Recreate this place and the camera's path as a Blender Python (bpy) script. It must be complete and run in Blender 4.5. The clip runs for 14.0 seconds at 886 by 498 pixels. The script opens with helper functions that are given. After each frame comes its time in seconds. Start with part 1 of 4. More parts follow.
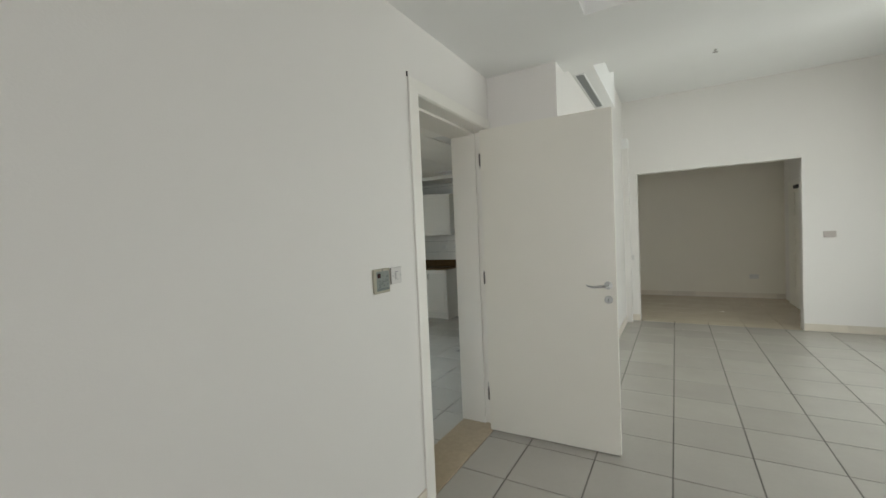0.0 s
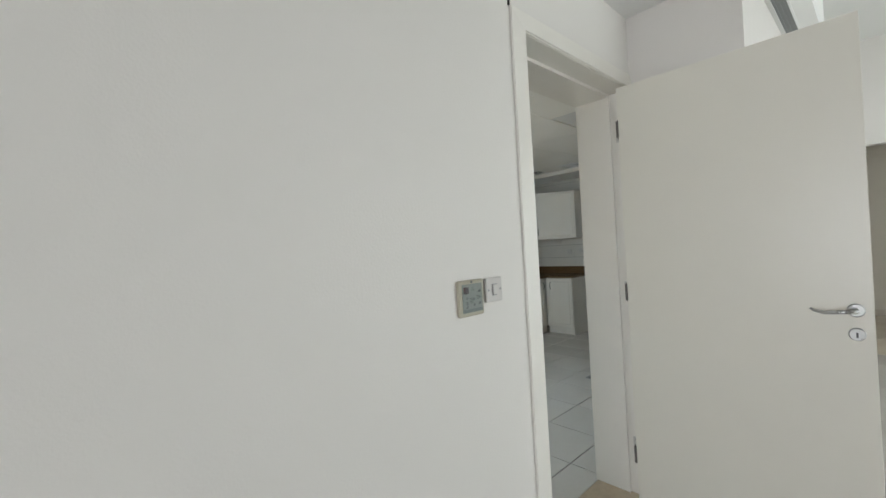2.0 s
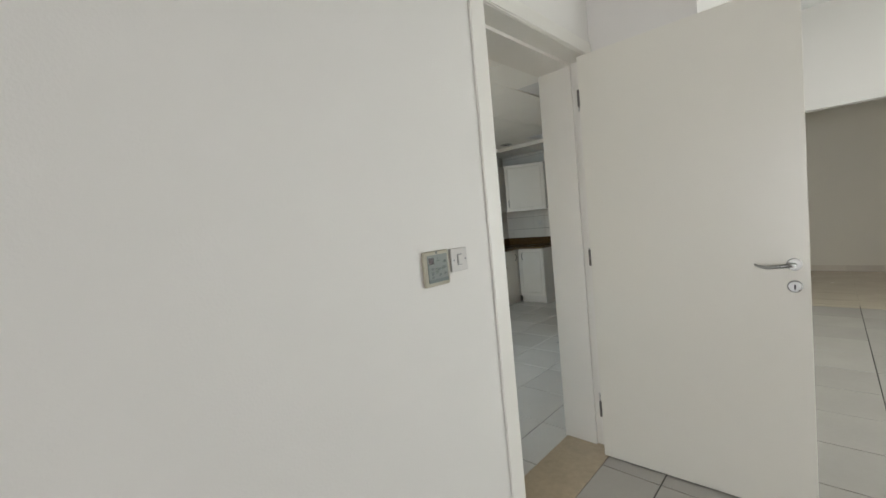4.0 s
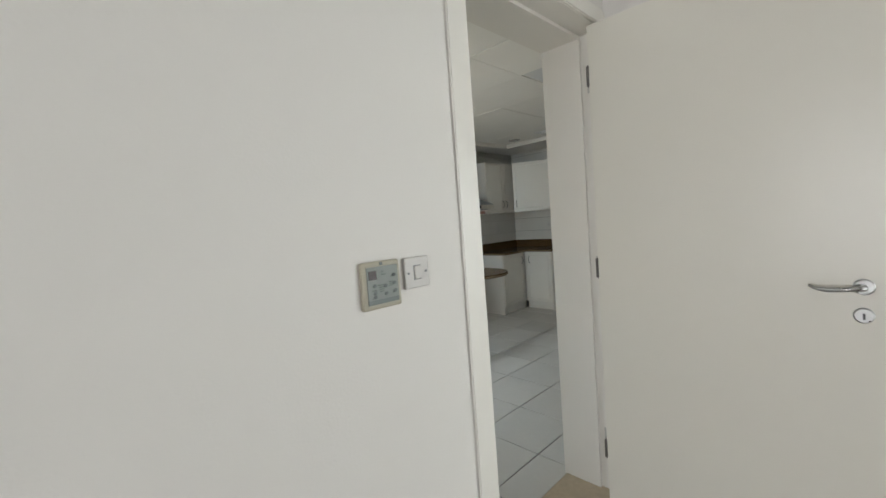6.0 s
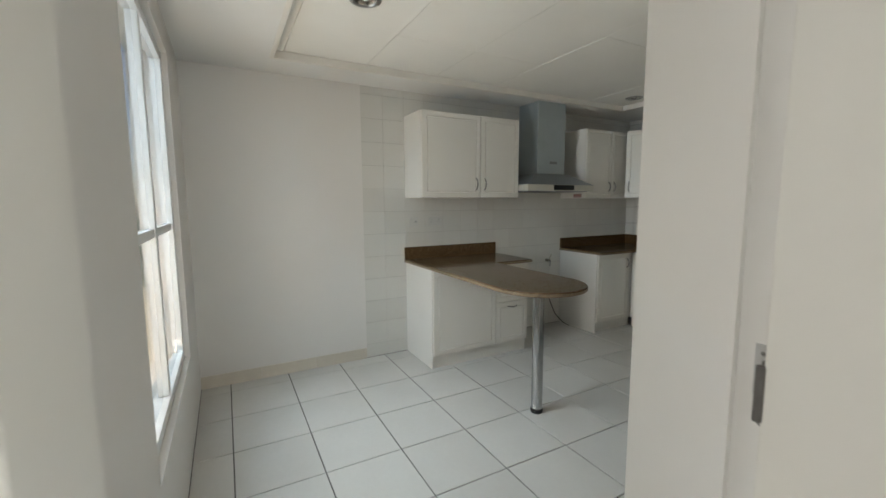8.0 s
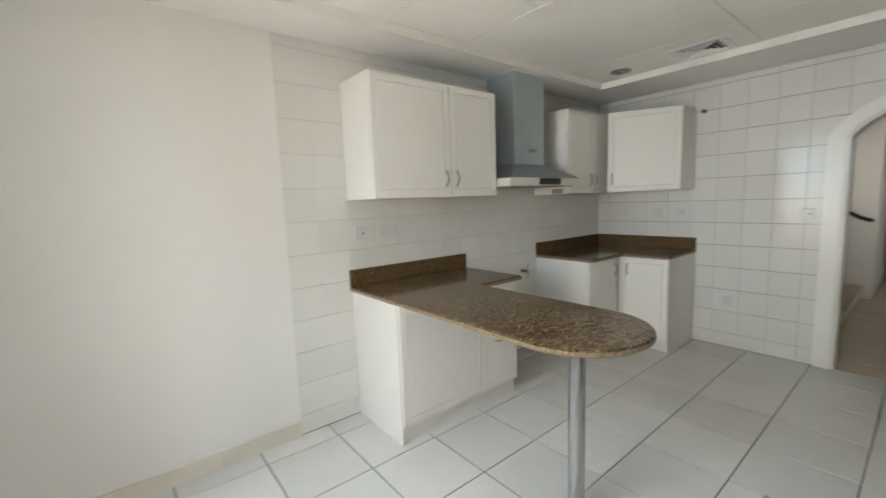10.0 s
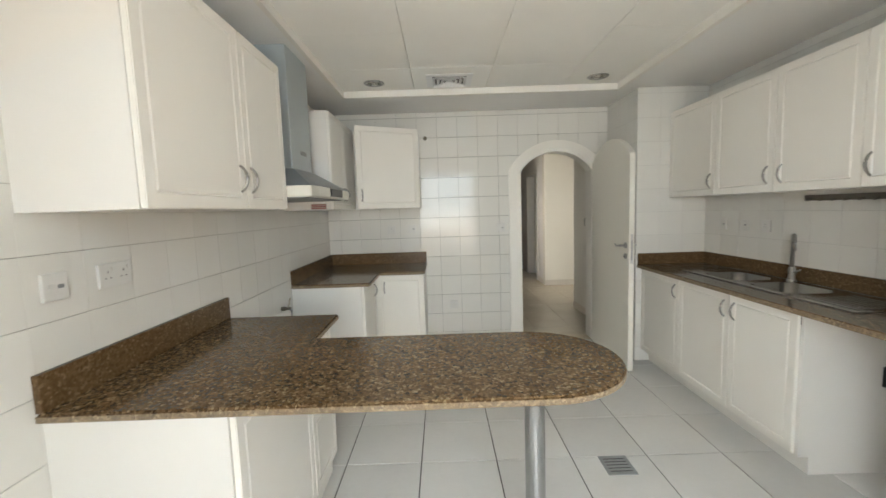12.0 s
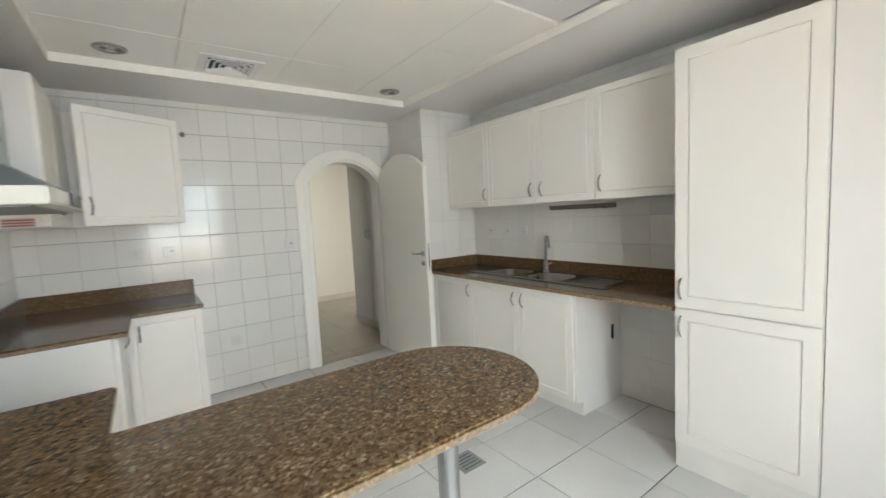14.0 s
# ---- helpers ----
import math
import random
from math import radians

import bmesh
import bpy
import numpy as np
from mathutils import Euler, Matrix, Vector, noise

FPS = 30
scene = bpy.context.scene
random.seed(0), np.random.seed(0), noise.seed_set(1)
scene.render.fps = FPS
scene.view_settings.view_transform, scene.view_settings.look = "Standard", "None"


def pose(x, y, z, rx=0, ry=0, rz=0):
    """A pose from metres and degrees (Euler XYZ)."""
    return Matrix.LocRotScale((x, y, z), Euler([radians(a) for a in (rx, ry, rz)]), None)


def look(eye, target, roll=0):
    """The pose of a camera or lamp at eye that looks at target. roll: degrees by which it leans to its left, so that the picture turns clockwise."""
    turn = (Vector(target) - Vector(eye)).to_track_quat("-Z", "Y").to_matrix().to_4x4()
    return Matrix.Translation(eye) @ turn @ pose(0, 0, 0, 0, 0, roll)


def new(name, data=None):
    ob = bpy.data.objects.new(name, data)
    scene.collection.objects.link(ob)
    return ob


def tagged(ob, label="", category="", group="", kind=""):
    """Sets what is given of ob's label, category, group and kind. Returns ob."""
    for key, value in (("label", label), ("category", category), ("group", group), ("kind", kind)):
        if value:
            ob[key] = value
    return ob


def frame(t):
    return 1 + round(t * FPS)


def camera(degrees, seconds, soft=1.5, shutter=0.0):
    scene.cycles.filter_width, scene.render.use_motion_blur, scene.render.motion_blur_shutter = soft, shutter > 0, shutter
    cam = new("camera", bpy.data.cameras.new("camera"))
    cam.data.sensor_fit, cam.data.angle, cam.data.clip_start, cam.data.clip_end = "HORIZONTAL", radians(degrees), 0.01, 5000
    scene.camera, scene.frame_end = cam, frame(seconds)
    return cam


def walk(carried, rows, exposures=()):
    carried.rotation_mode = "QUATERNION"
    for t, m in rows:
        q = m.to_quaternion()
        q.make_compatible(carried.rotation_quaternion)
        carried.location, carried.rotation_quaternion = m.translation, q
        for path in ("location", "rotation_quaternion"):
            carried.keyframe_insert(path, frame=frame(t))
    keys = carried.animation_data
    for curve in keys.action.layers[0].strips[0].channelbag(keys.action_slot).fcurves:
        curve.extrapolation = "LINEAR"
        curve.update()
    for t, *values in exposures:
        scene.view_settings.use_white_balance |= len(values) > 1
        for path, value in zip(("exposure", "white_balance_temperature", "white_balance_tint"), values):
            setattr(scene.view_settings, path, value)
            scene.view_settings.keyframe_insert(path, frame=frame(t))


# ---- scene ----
cam = camera(95.4, 14.0, shutter=0.3)
PATH = [
    (0, (1.217, -1.904, 1.475), (0.216, -0.174, 1.41), -2.5),
    (0.5, (1.118, -1.54, 1.446), (-0.012, 0.111, 1.449), -2.5),
    (1, (1.016, -1.37, 1.432), (-0.19, 0.223, 1.464), -2.5),
    (1.5, (0.883, -1.349, 1.413), (-0.431, 0.158, 1.454), -2.6),
    (2, (0.905, -1.345, 1.439), (-0.563, 0.013, 1.436), -3.3),
    (2.5, (0.946, -1.262, 1.465), (-0.49, 0.13, 1.497), -4.3),
    (3, (0.926, -1.308, 1.441), (-0.435, 0.157, 1.408), -5.3),
    (3.5, (0.948, -1.34, 1.427), (-0.427, 0.107, 1.303), -5.8),
    (6, (0.818, -0.975, 1.415), (-0.612, 0.416, 1.283), -4.3),
    (6.5, (0.728, -0.714, 1.403), (-0.729, 0.645, 1.236), -2.1),
    (7, (0.591, -0.406, 1.389), (-0.967, 0.828, 1.168), -0.9),
    (7.5, (0.461, -0.1, 1.413), (-1.289, 0.842, 1.188), -0.3),
    (9.8, (-0.709, 0.463, 1.46), (-2.372, 1.542, 1.189), -1.9),
    (10, (-0.797, 0.436, 1.461), (-2.339, 1.688, 1.225), -2.1),
    (10.5, (-1.087, 0.465, 1.437), (-2.32, 2.028, 1.232), -2.6),
    (11, (-1.452, 0.479, 1.449), (-2.29, 2.283, 1.246), -2.3),
    (11.5, (-1.812, 0.448, 1.463), (-2.229, 2.394, 1.263), -1.9),
    (12, (-2.092, 0.511, 1.458), (-2.089, 2.502, 1.264), -1.9),
    (12.5, (-2.344, 0.577, 1.475), (-2.009, 2.539, 1.281), -2.4),
    (13, (-2.588, 0.565, 1.496), (-1.946, 2.449, 1.297), -2.8),
    (13.5, (-2.641, 0.662, 1.488), (-1.746, 2.441, 1.298), -3.1),
    (14, (-2.539, 0.868, 1.456), (-1.365, 2.477, 1.281), -2.9),
]
walk(cam, [(t, look(eye, target, roll)) for t, eye, target, roll in PATH],
     exposures=[(0.0, -0.06, 6500, 9), (0.5, 0.16, 6350, 12), (1.0, 0.24, 6300, 12), (2.5, 0.2, 6250, 10), (3.5, 0.2, 6450, 12), (5.8, 0.22, 6400, 12),
                (7.4, 0.26, 6450, 12), (9.8, 1.14, 6550, 15), (11.0, 1.06, 6550, 15), (11.5, 1.12, 6450, 14), (12.0, 1.42, 6750, 15), (12.5, 1.44, 6700, 15), (14.0, 1.53, 6450, 15)])

# ---- world, sun, window light ----
world = bpy.data.worlds.new("daylight")
scene.world = world
world.use_nodes = True
wn = world.node_tree.nodes
sky = wn.new("ShaderNodeTexSky")
sky.sky_type = "NISHITA"
sky.sun_disc = False
sky.sun_elevation, sky.sun_rotation = radians(56), radians(333)
wn["Background"].inputs["Strength"].default_value = 0.12
world.node_tree.links.new(sky.outputs["Color"], wn["Background"].inputs["Color"])
sun = new("sun", bpy.data.lights.new("sun", "SUN"))
sun.data.energy, sun.data.angle, sun.data.color = 3.0, radians(0.6), (1.0, 0.95, 0.88)
sun.matrix_world = look((0, 0, 0), (0.25, -0.5, -0.83))


def window_light(name, place, target, width, height, watts, colour, spread=150):
    lamp = new(name, bpy.data.lights.new(name, "AREA"))
    lamp.data.shape, lamp.data.size, lamp.data.size_y = "RECTANGLE", width, height
    lamp.data.energy, lamp.data.color = watts, colour
    lamp.data.spread = radians(spread)
    lamp.matrix_world = look(place, target)
    return lamp


window_light("kitchen_sky_light", (-1.99, -0.62, 1.62), (-1.83, 0.81, 0.84), 1.30, 1.50, 18.5, (0.72, 0.90, 1.0), 138)
window_light("kitchen_garden_light", (-1.97, -0.40, 1.00), (-1.80, 1.0, 1.62), 1.30, 0.90, 9.0, (1.0, 0.82, 0.58), 150)
window_light("terrace_window_light", (4.40, 2.4, 1.2), (3.0, 2.4, 1.22), 3.5, 2.2, 60, (0.95, 1.0, 0.955), 155)
window_light("garden_window_light", (2.0, -6.18, 1.3), (2.0, -4.0, 1.3), 2.7, 1.9, 39, (0.98, 0.98, 0.985), 130)
# added fill for the hall's cream wall; its source is assumed, never in view
window_light("hall_fill_light", (-2.85, 6.85, 1.9), (0.25, 7.9, 1.1), 1.05, 0.95, 3.6, (1.0, 0.96, 0.84), 70)


# ---- materials ----
def material(name, colour, rough=0.5, metal=0.0, grain=0.0, grain_scale=60.0, stain=0.0, stain_scale=2.5, bump=0.0,
             bump_scale=200.0, vary=0.0, coat=0.0, spec=0.5):
    m = bpy.data.materials.new(name)
    m.use_nodes = True
    n, l = m.node_tree.nodes, m.node_tree.links
    b = n["Principled BSDF"]
    b.inputs["Roughness"].default_value, b.inputs["Metallic"].default_value = rough, metal
    b.inputs["Coat Weight"].default_value = coat
    b.inputs["Coat Roughness"].default_value = 0.08
    b.inputs["Specular IOR Level"].default_value = spec
    rgb = n.new("ShaderNodeRGB")
    rgb.outputs[0].default_value = (*colour, 1)
    out = rgb.outputs[0]
    tex = n.new("ShaderNodeTexCoord")
    geo = n.new("ShaderNodeNewGeometry")

    def shade(factor, depth):
        nonlocal out
        mul = n.new("ShaderNodeMapRange")
        mul.inputs["From Min"].default_value, mul.inputs["From Max"].default_value = 0.0, 1.0
        mul.inputs["To Min"].default_value, mul.inputs["To Max"].default_value = 1 - depth * 1.3, 1 + depth * 0.7
        l.new(factor, mul.inputs["Value"])
        mix = n.new("ShaderNodeVectorMath")
        mix.operation = "SCALE"
        l.new(out, mix.inputs[0])
        l.new(mul.outputs["Result"], mix.inputs["Scale"])
        out = mix.outputs["Vector"]

    def cloud(scale, detail=4.0):
        t = n.new("ShaderNodeTexNoise")
        t.inputs["Scale"].default_value, t.inputs["Detail"].default_value = scale, detail
        l.new(geo.outputs["Position"], t.inputs["Vector"])
        return t.outputs["Fac"]

    if grain:
        shade(cloud(grain_scale), grain)
    if stain:
        f = cloud(stain_scale, 6.0)
        shade(f, stain)
        r = n.new("ShaderNodeMapRange")
        r.inputs["To Min"].default_value, r.inputs["To Max"].default_value = rough * 0.85, min(1, rough * 1.2)
        l.new(f, r.inputs["Value"])
        l.new(r.outputs["Result"], b.inputs["Roughness"])
    if vary:
        info = n.new("ShaderNodeObjectInfo")
        shade(info.outputs["Random"], vary)
    if bump:
        bn = n.new("ShaderNodeBump")
        bn.inputs["Strength"].default_value, bn.inputs["Distance"].default_value = bump, 0.002
        l.new(cloud(bump_scale, 3.0), bn.inputs["Height"])
        l.new(bn.outputs["Normal"], b.inputs["Normal"])
    l.new(out, b.inputs["Base Color"])
    return m


PAINT = material("wall_paint", (0.745, 0.72, 0.685), 0.55, stain=0.03, stain_scale=1.3, bump=0.25, bump_scale=140)
CEIL = material("ceiling_paint", (0.80, 0.795, 0.775), 0.8, stain=0.03, bump=0.15, bump_scale=90)
CEIL_TILE = material("ceiling_panel", (0.87, 0.86, 0.815), 0.7, stain=0.06, stain_scale=2.0, bump=0.3, bump_scale=120)
# darker and greyer than CEIL_TILE, for the one panel out of line
LOOSE_PANEL = material("grey_ceiling_panel", (0.68, 0.69, 0.68), 0.5, stain=0.06, stain_scale=3)
TRIM = material("trim_gloss_paint", (0.77, 0.745, 0.69), 0.3, stain=0.03, stain_scale=5, bump=0.08, bump_scale=60)
DOOR = material("door_paint", (0.755, 0.73, 0.655), 0.3, grain=0.02, grain_scale=4, bump=0.06, bump_scale=50)
FLOOR_TILE = material("floor_tile", (0.64, 0.63, 0.60), 0.24, grain=0.03, grain_scale=35, stain=0.07, stain_scale=3.0, bump=0.12,
                      bump_scale=45, vary=0.05)
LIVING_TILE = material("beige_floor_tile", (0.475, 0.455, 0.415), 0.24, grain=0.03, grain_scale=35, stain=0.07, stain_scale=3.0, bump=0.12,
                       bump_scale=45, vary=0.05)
FLOOR_GROUT = material("floor_grout", (0.095, 0.09, 0.08), 0.9, grain=0.3, grain_scale=25)
WALL_TILE = material("wall_tile", (0.68, 0.665, 0.62), 0.10, spec=0.36, stain=0.02, stain_scale=5, bump=0.10, bump_scale=9, vary=0.025)
PALE_GROUT = material("pale_wall_grout", (0.58, 0.56, 0.52), 0.9, grain=0.2, grain_scale=14)
HOOD_GROUT = material("grey_wall_grout", (0.50, 0.475, 0.43), 0.9, grain=0.25, grain_scale=14)
WALL_GROUT = material("wall_grout", (0.17, 0.16, 0.14), 0.9, grain=0.25, grain_scale=14)
SKIRT = material("skirting_tile", (0.66, 0.60, 0.51), 0.3, stain=0.08, stain_scale=8, vary=0.06)
HALL_GROUT = material("hall_grout", (0.44, 0.385, 0.30), 0.9, grain=0.2, grain_scale=25)
HALL_PAINT = material("cream_wall_paint", (0.755, 0.715, 0.62), 0.55, stain=0.03, stain_scale=1.3, bump=0.25, bump_scale=140)
HALL_TILE = material("hall_tile", (0.62, 0.545, 0.43), 0.25, grain=0.03, stain=0.08, stain_scale=3)
STONE = material("threshold_stone", (0.50, 0.41, 0.29), 0.35, grain=0.15, grain_scale=30, stain=0.15, stain_scale=9)
CABINET = material("cabinet_foil", (0.765, 0.74, 0.685), 0.32, stain=0.025, stain_scale=4, bump=0.05, bump_scale=80)
CARCASS = material("cabinet_board", (0.71, 0.69, 0.65), 0.4, stain=0.03, stain_scale=4)
KICK = material("kick_board", (0.74, 0.72, 0.67), 0.4, stain=0.1, stain_scale=6)
STEEL = material("brushed_steel", (0.44, 0.445, 0.45), 0.15, 1.0, grain=0.05, grain_scale=90, stain=0.04, stain_scale=12)
HOOD_FILM = material("filmed_steel", (0.44, 0.49, 0.505), 0.38, 0.5, stain=0.10, stain_scale=5, bump=0.05, bump_scale=30)
HOOD_CANOPY = material("shadowed_film_steel", (0.28, 0.31, 0.33), 0.35, 0.6, stain=0.10, stain_scale=5)
HOOD_RIM = material("ivory_steel_rim", (0.68, 0.66, 0.58), 0.3, 0.35, stain=0.06, stain_scale=8)
REFLECTOR = material("bright_reflector", (0.82, 0.78, 0.70), 0.12, 1.0, stain=0.05, stain_scale=30)
STICKER = material("faded_label", (0.46, 0.41, 0.38), 0.5, stain=0.1, stain_scale=30)
CHROME = material("chrome", (0.42, 0.42, 0.41), 0.28, 1.0, stain=0.05, stain_scale=30)
HANDLE = material("satin_nickel", (0.36, 0.35, 0.33), 0.32, 1.0, stain=0.1, stain_scale=40)
SATIN = material("satin_steel_plate", (0.55, 0.54, 0.51), 0.45, 0.5, stain=0.06, stain_scale=30)
HINGE = material("dull_hinge_steel", (0.19, 0.18, 0.165), 0.4, 0.8, stain=0.1, stain_scale=40)
BLACK = material("black_plastic", (0.012, 0.012, 0.013), 0.35, stain=0.2, stain_scale=20)
DARK = material("dark_recess", (0.05, 0.05, 0.05), 0.8, grain=0.2)
PLASTIC = material("white_plastic", (0.61, 0.60, 0.57), 0.3, stain=0.04, stain_scale=20)
SWITCH = material("greyed_white_plastic", (0.57, 0.55, 0.525), 0.3, stain=0.05, stain_scale=20)
CREAM = material("aged_cream_plastic", (0.40, 0.37, 0.285), 0.4, stain=0.08, stain_scale=18)
PANEL_GREY = material("grey_green_panel", (0.20, 0.225, 0.205), 0.3, stain=0.08, stain_scale=25)
PANEL_BAND = material("grey_panel_band", (0.125, 0.145, 0.145), 0.3, stain=0.06, stain_scale=25)
RED_GLASS = material("dark_red_display", (0.022, 0.004, 0.005), 0.12, stain=0.1)
INK = material("pale_grey_ink", (0.07, 0.085, 0.085), 0.5, stain=0.1, stain_scale=40)
RED = material("red_sticker", (0.30, 0.07, 0.06), 0.4, stain=0.1, stain_scale=30)
SINK_STEEL = material("polished_sink_steel", (0.29, 0.285, 0.27), 0.14, 1.0, stain=0.1, stain_scale=20)
BOWL_STEEL = material("bright_bowl_steel", (0.30, 0.29, 0.275), 0.16, 1.0, stain=0.08, stain_scale=20)
PIN = material("shadowed_pin_slot", (0.22, 0.21, 0.20), 0.6, stain=0.1)
RAIL = material("brown_grey_rail", (0.17, 0.15, 0.125), 0.45, 0.3, stain=0.1, stain_scale=20)
GRILLE = material("grey_grille", (0.24, 0.25, 0.25), 0.5, stain=0.1)
WOOD_STEP = material("stair_stone", (0.48, 0.40, 0.29), 0.35, grain=0.1, stain=0.1)
BRASS = material("valve_brass", (0.20, 0.18, 0.14), 0.4, 1.0, stain=0.2, stain_scale=40)
ALU = material("white_frame_paint", (0.78, 0.78, 0.77), 0.35, stain=0.03)


def granite(name="brown_granite", rough=0.12, pale=0.0, even=0.0):
    m = bpy.data.materials.new(name)
    m.use_nodes = True
    n, l = m.node_tree.nodes, m.node_tree.links
    b = n["Principled BSDF"]
    b.inputs["Roughness"].default_value = rough
    b.inputs["Specular IOR Level"].default_value = 0.27
    geo = n.new("ShaderNodeNewGeometry")
    warp = n.new("ShaderNodeTexNoise")
    warp.inputs["Scale"].default_value = 90
    l.new(geo.outputs["Position"], warp.inputs["Vector"])
    add = n.new("ShaderNodeVectorMath")
    add.operation = "MULTIPLY_ADD"
    l.new(warp.outputs["Color"], add.inputs[0])
    add.inputs[1].default_value = (0.012, 0.012, 0.012)
    l.new(geo.outputs["Position"], add.inputs[2])
    cells = n.new("ShaderNodeTexVoronoi")
    cells.inputs["Scale"].default_value = 110
    l.new(add.outputs["Vector"], cells.inputs["Vector"])
    ramp = n.new("ShaderNodeValToRGB")
    stops = [(0.0, (0.040, 0.020, 0.008)), (0.16, (0.074, 0.041, 0.018)), (0.4, (0.110, 0.065, 0.030)), (0.64, (0.146, 0.092, 0.046)),
             (0.88, (0.200, 0.134, 0.073)), (1.0, (0.32, 0.24, 0.15))]
    stops = [(p, tuple(c * (1 - pale) + k * pale for c, k in zip(rgb, (0.50, 0.42, 0.31)))) for p, rgb in stops]
    stops = [(p, tuple(c * (1 - even) + k * even for c, k in zip(rgb, (0.105, 0.062, 0.028)))) for p, rgb in stops]
    e = ramp.color_ramp.elements
    e[0].position, e[0].color = stops[0][0], (*stops[0][1], 1)
    e[1].position, e[1].color = stops[-1][0], (*stops[-1][1], 1)
    for p, c in stops[1:-1]:
        k = e.new(p)
        k.color = (*c, 1)
    sep = n.new("ShaderNodeSeparateColor")
    l.new(cells.outputs["Color"], sep.inputs["Color"])
    l.new(sep.outputs["Red"], ramp.inputs["Fac"])
    edge = n.new("ShaderNodeTexVoronoi")
    edge.feature = "DISTANCE_TO_EDGE"
    edge.inputs["Scale"].default_value = 110
    l.new(add.outputs["Vector"], edge.inputs["Vector"])
    er = n.new("ShaderNodeMapRange")
    er.inputs["From Max"].default_value = 0.10
    er.inputs["To Min"].default_value = 0.84
    l.new(edge.outputs["Distance"], er.inputs["Value"])
    fleck = n.new("ShaderNodeTexNoise")
    fleck.inputs["Scale"].default_value, fleck.inputs["Detail"].default_value = 260, 3
    l.new(geo.outputs["Position"], fleck.inputs["Vector"])
    fr = n.new("ShaderNodeMapRange")
    fr.inputs["From Min"].default_value, fr.inputs["From Max"].default_value = 0.3, 0.7
    fr.inputs["To Min"].default_value, fr.inputs["To Max"].default_value = 0.82, 1.16
    l.new(fleck.outputs["Fac"], fr.inputs["Value"])
    mm = n.new("ShaderNodeMath")
    mm.operation = "MULTIPLY"
    l.new(er.outputs["Result"], mm.inputs[0])
    l.new(fr.outputs["Result"], mm.inputs[1])
    sc = n.new("ShaderNodeVectorMath")
    sc.operation = "SCALE"
    l.new(ramp.outputs["Color"], sc.inputs[0])
    l.new(mm.outputs["Value"], sc.inputs["Scale"])
    l.new(sc.outputs["Vector"], b.inputs["Base Color"])
    return m


GRANITE = granite(even=0.1)
GRANITE_EDGE = granite("sawn_granite_edge", 0.5, 0.24)
GRANITE_STRIP = granite("mottled_granite_strip", 0.2, 0.0, 0.65)


def glass():
    m = bpy.data.materials.new("window_glass")
    m.use_nodes = True
    b = m.node_tree.nodes["Principled BSDF"]
    b.inputs["Transmission Weight"].default_value = 1.0
    b.inputs["Roughness"].default_value = 0.0
    b.inputs["IOR"].default_value = 1.45
    return m


GLASS = glass()


# ---- building helpers ----
def root_of(ob):
    while ob.parent:
        ob = ob.parent
    return ob


def part(name, bm, mat, parent=None, label="", local=False, smooth=False):
    me = bpy.data.meshes.new(name)
    if parent and not local:
        bmesh.ops.translate(bm, verts=bm.verts, vec=-root_of(parent).location)
    bmesh.ops.recalc_face_normals(bm, faces=bm.faces)
    if smooth:
        for f in bm.faces:
            f.smooth = True
    bm.to_mesh(me)
    bm.free()
    me.materials.append(mat)
    ob = new(name, me)
    if parent:
        ob.parent = parent
    if label:
        tagged(ob, label)
    return ob


def thing(name, place, label, category, group="", kind=""):
    e = new(name)
    e.empty_display_size = 0.1
    e.location = place
    return tagged(e, label, category, group, kind)


def box(lo, hi, bevel=0.0, bm=None, seg=2):
    own = bmesh.new()
    bmesh.ops.create_cube(own, size=1.0)
    for v in own.verts:
        v.co = Vector([lo[i] + (v.co[i] + 0.5) * (hi[i] - lo[i]) for i in range(3)])
    if bevel:
        bmesh.ops.bevel(own, geom=own.edges[:], offset=bevel, segments=seg, affect="EDGES", profile=0.6)
    if bm is None:
        return own
    return merge(bm, own)


def merge(bm, other):
    me = bpy.data.meshes.new("joined")
    other.to_mesh(me)
    other.free()
    bm.from_mesh(me)
    bpy.data.meshes.remove(me)
    return bm


def boxes(*pairs, bevel=0.0):
    bm = bmesh.new()
    for lo, hi in pairs:
        box(lo, hi, bevel, bm)
    return bm


def prism(outline, axis, a, b, bevel=0.0):
    """An outline in the two other axes, drawn out along axis from a to b."""
    bm = bmesh.new()
    put = {"x": lambda p, d: (d, p[0], p[1]), "y": lambda p, d: (p[0], d, p[1]), "z": lambda p, d: (p[0], p[1], d)}[axis]
    lower = [bm.verts.new(put(p, a)) for p in outline]
    upper = [bm.verts.new(put(p, b)) for p in outline]
    n = len(outline)
    bm.faces.new(lower)
    bm.faces.new(upper)
    for i in range(n):
        bm.faces.new((lower[i], lower[(i + 1) % n], upper[(i + 1) % n], upper[i]))
    bmesh.ops.recalc_face_normals(bm, faces=bm.faces)
    if bevel:
        bmesh.ops.bevel(bm, geom=[e for e in bm.edges if e.calc_face_angle(0) > 0.5], offset=bevel, segments=2, affect="EDGES")
    return bm


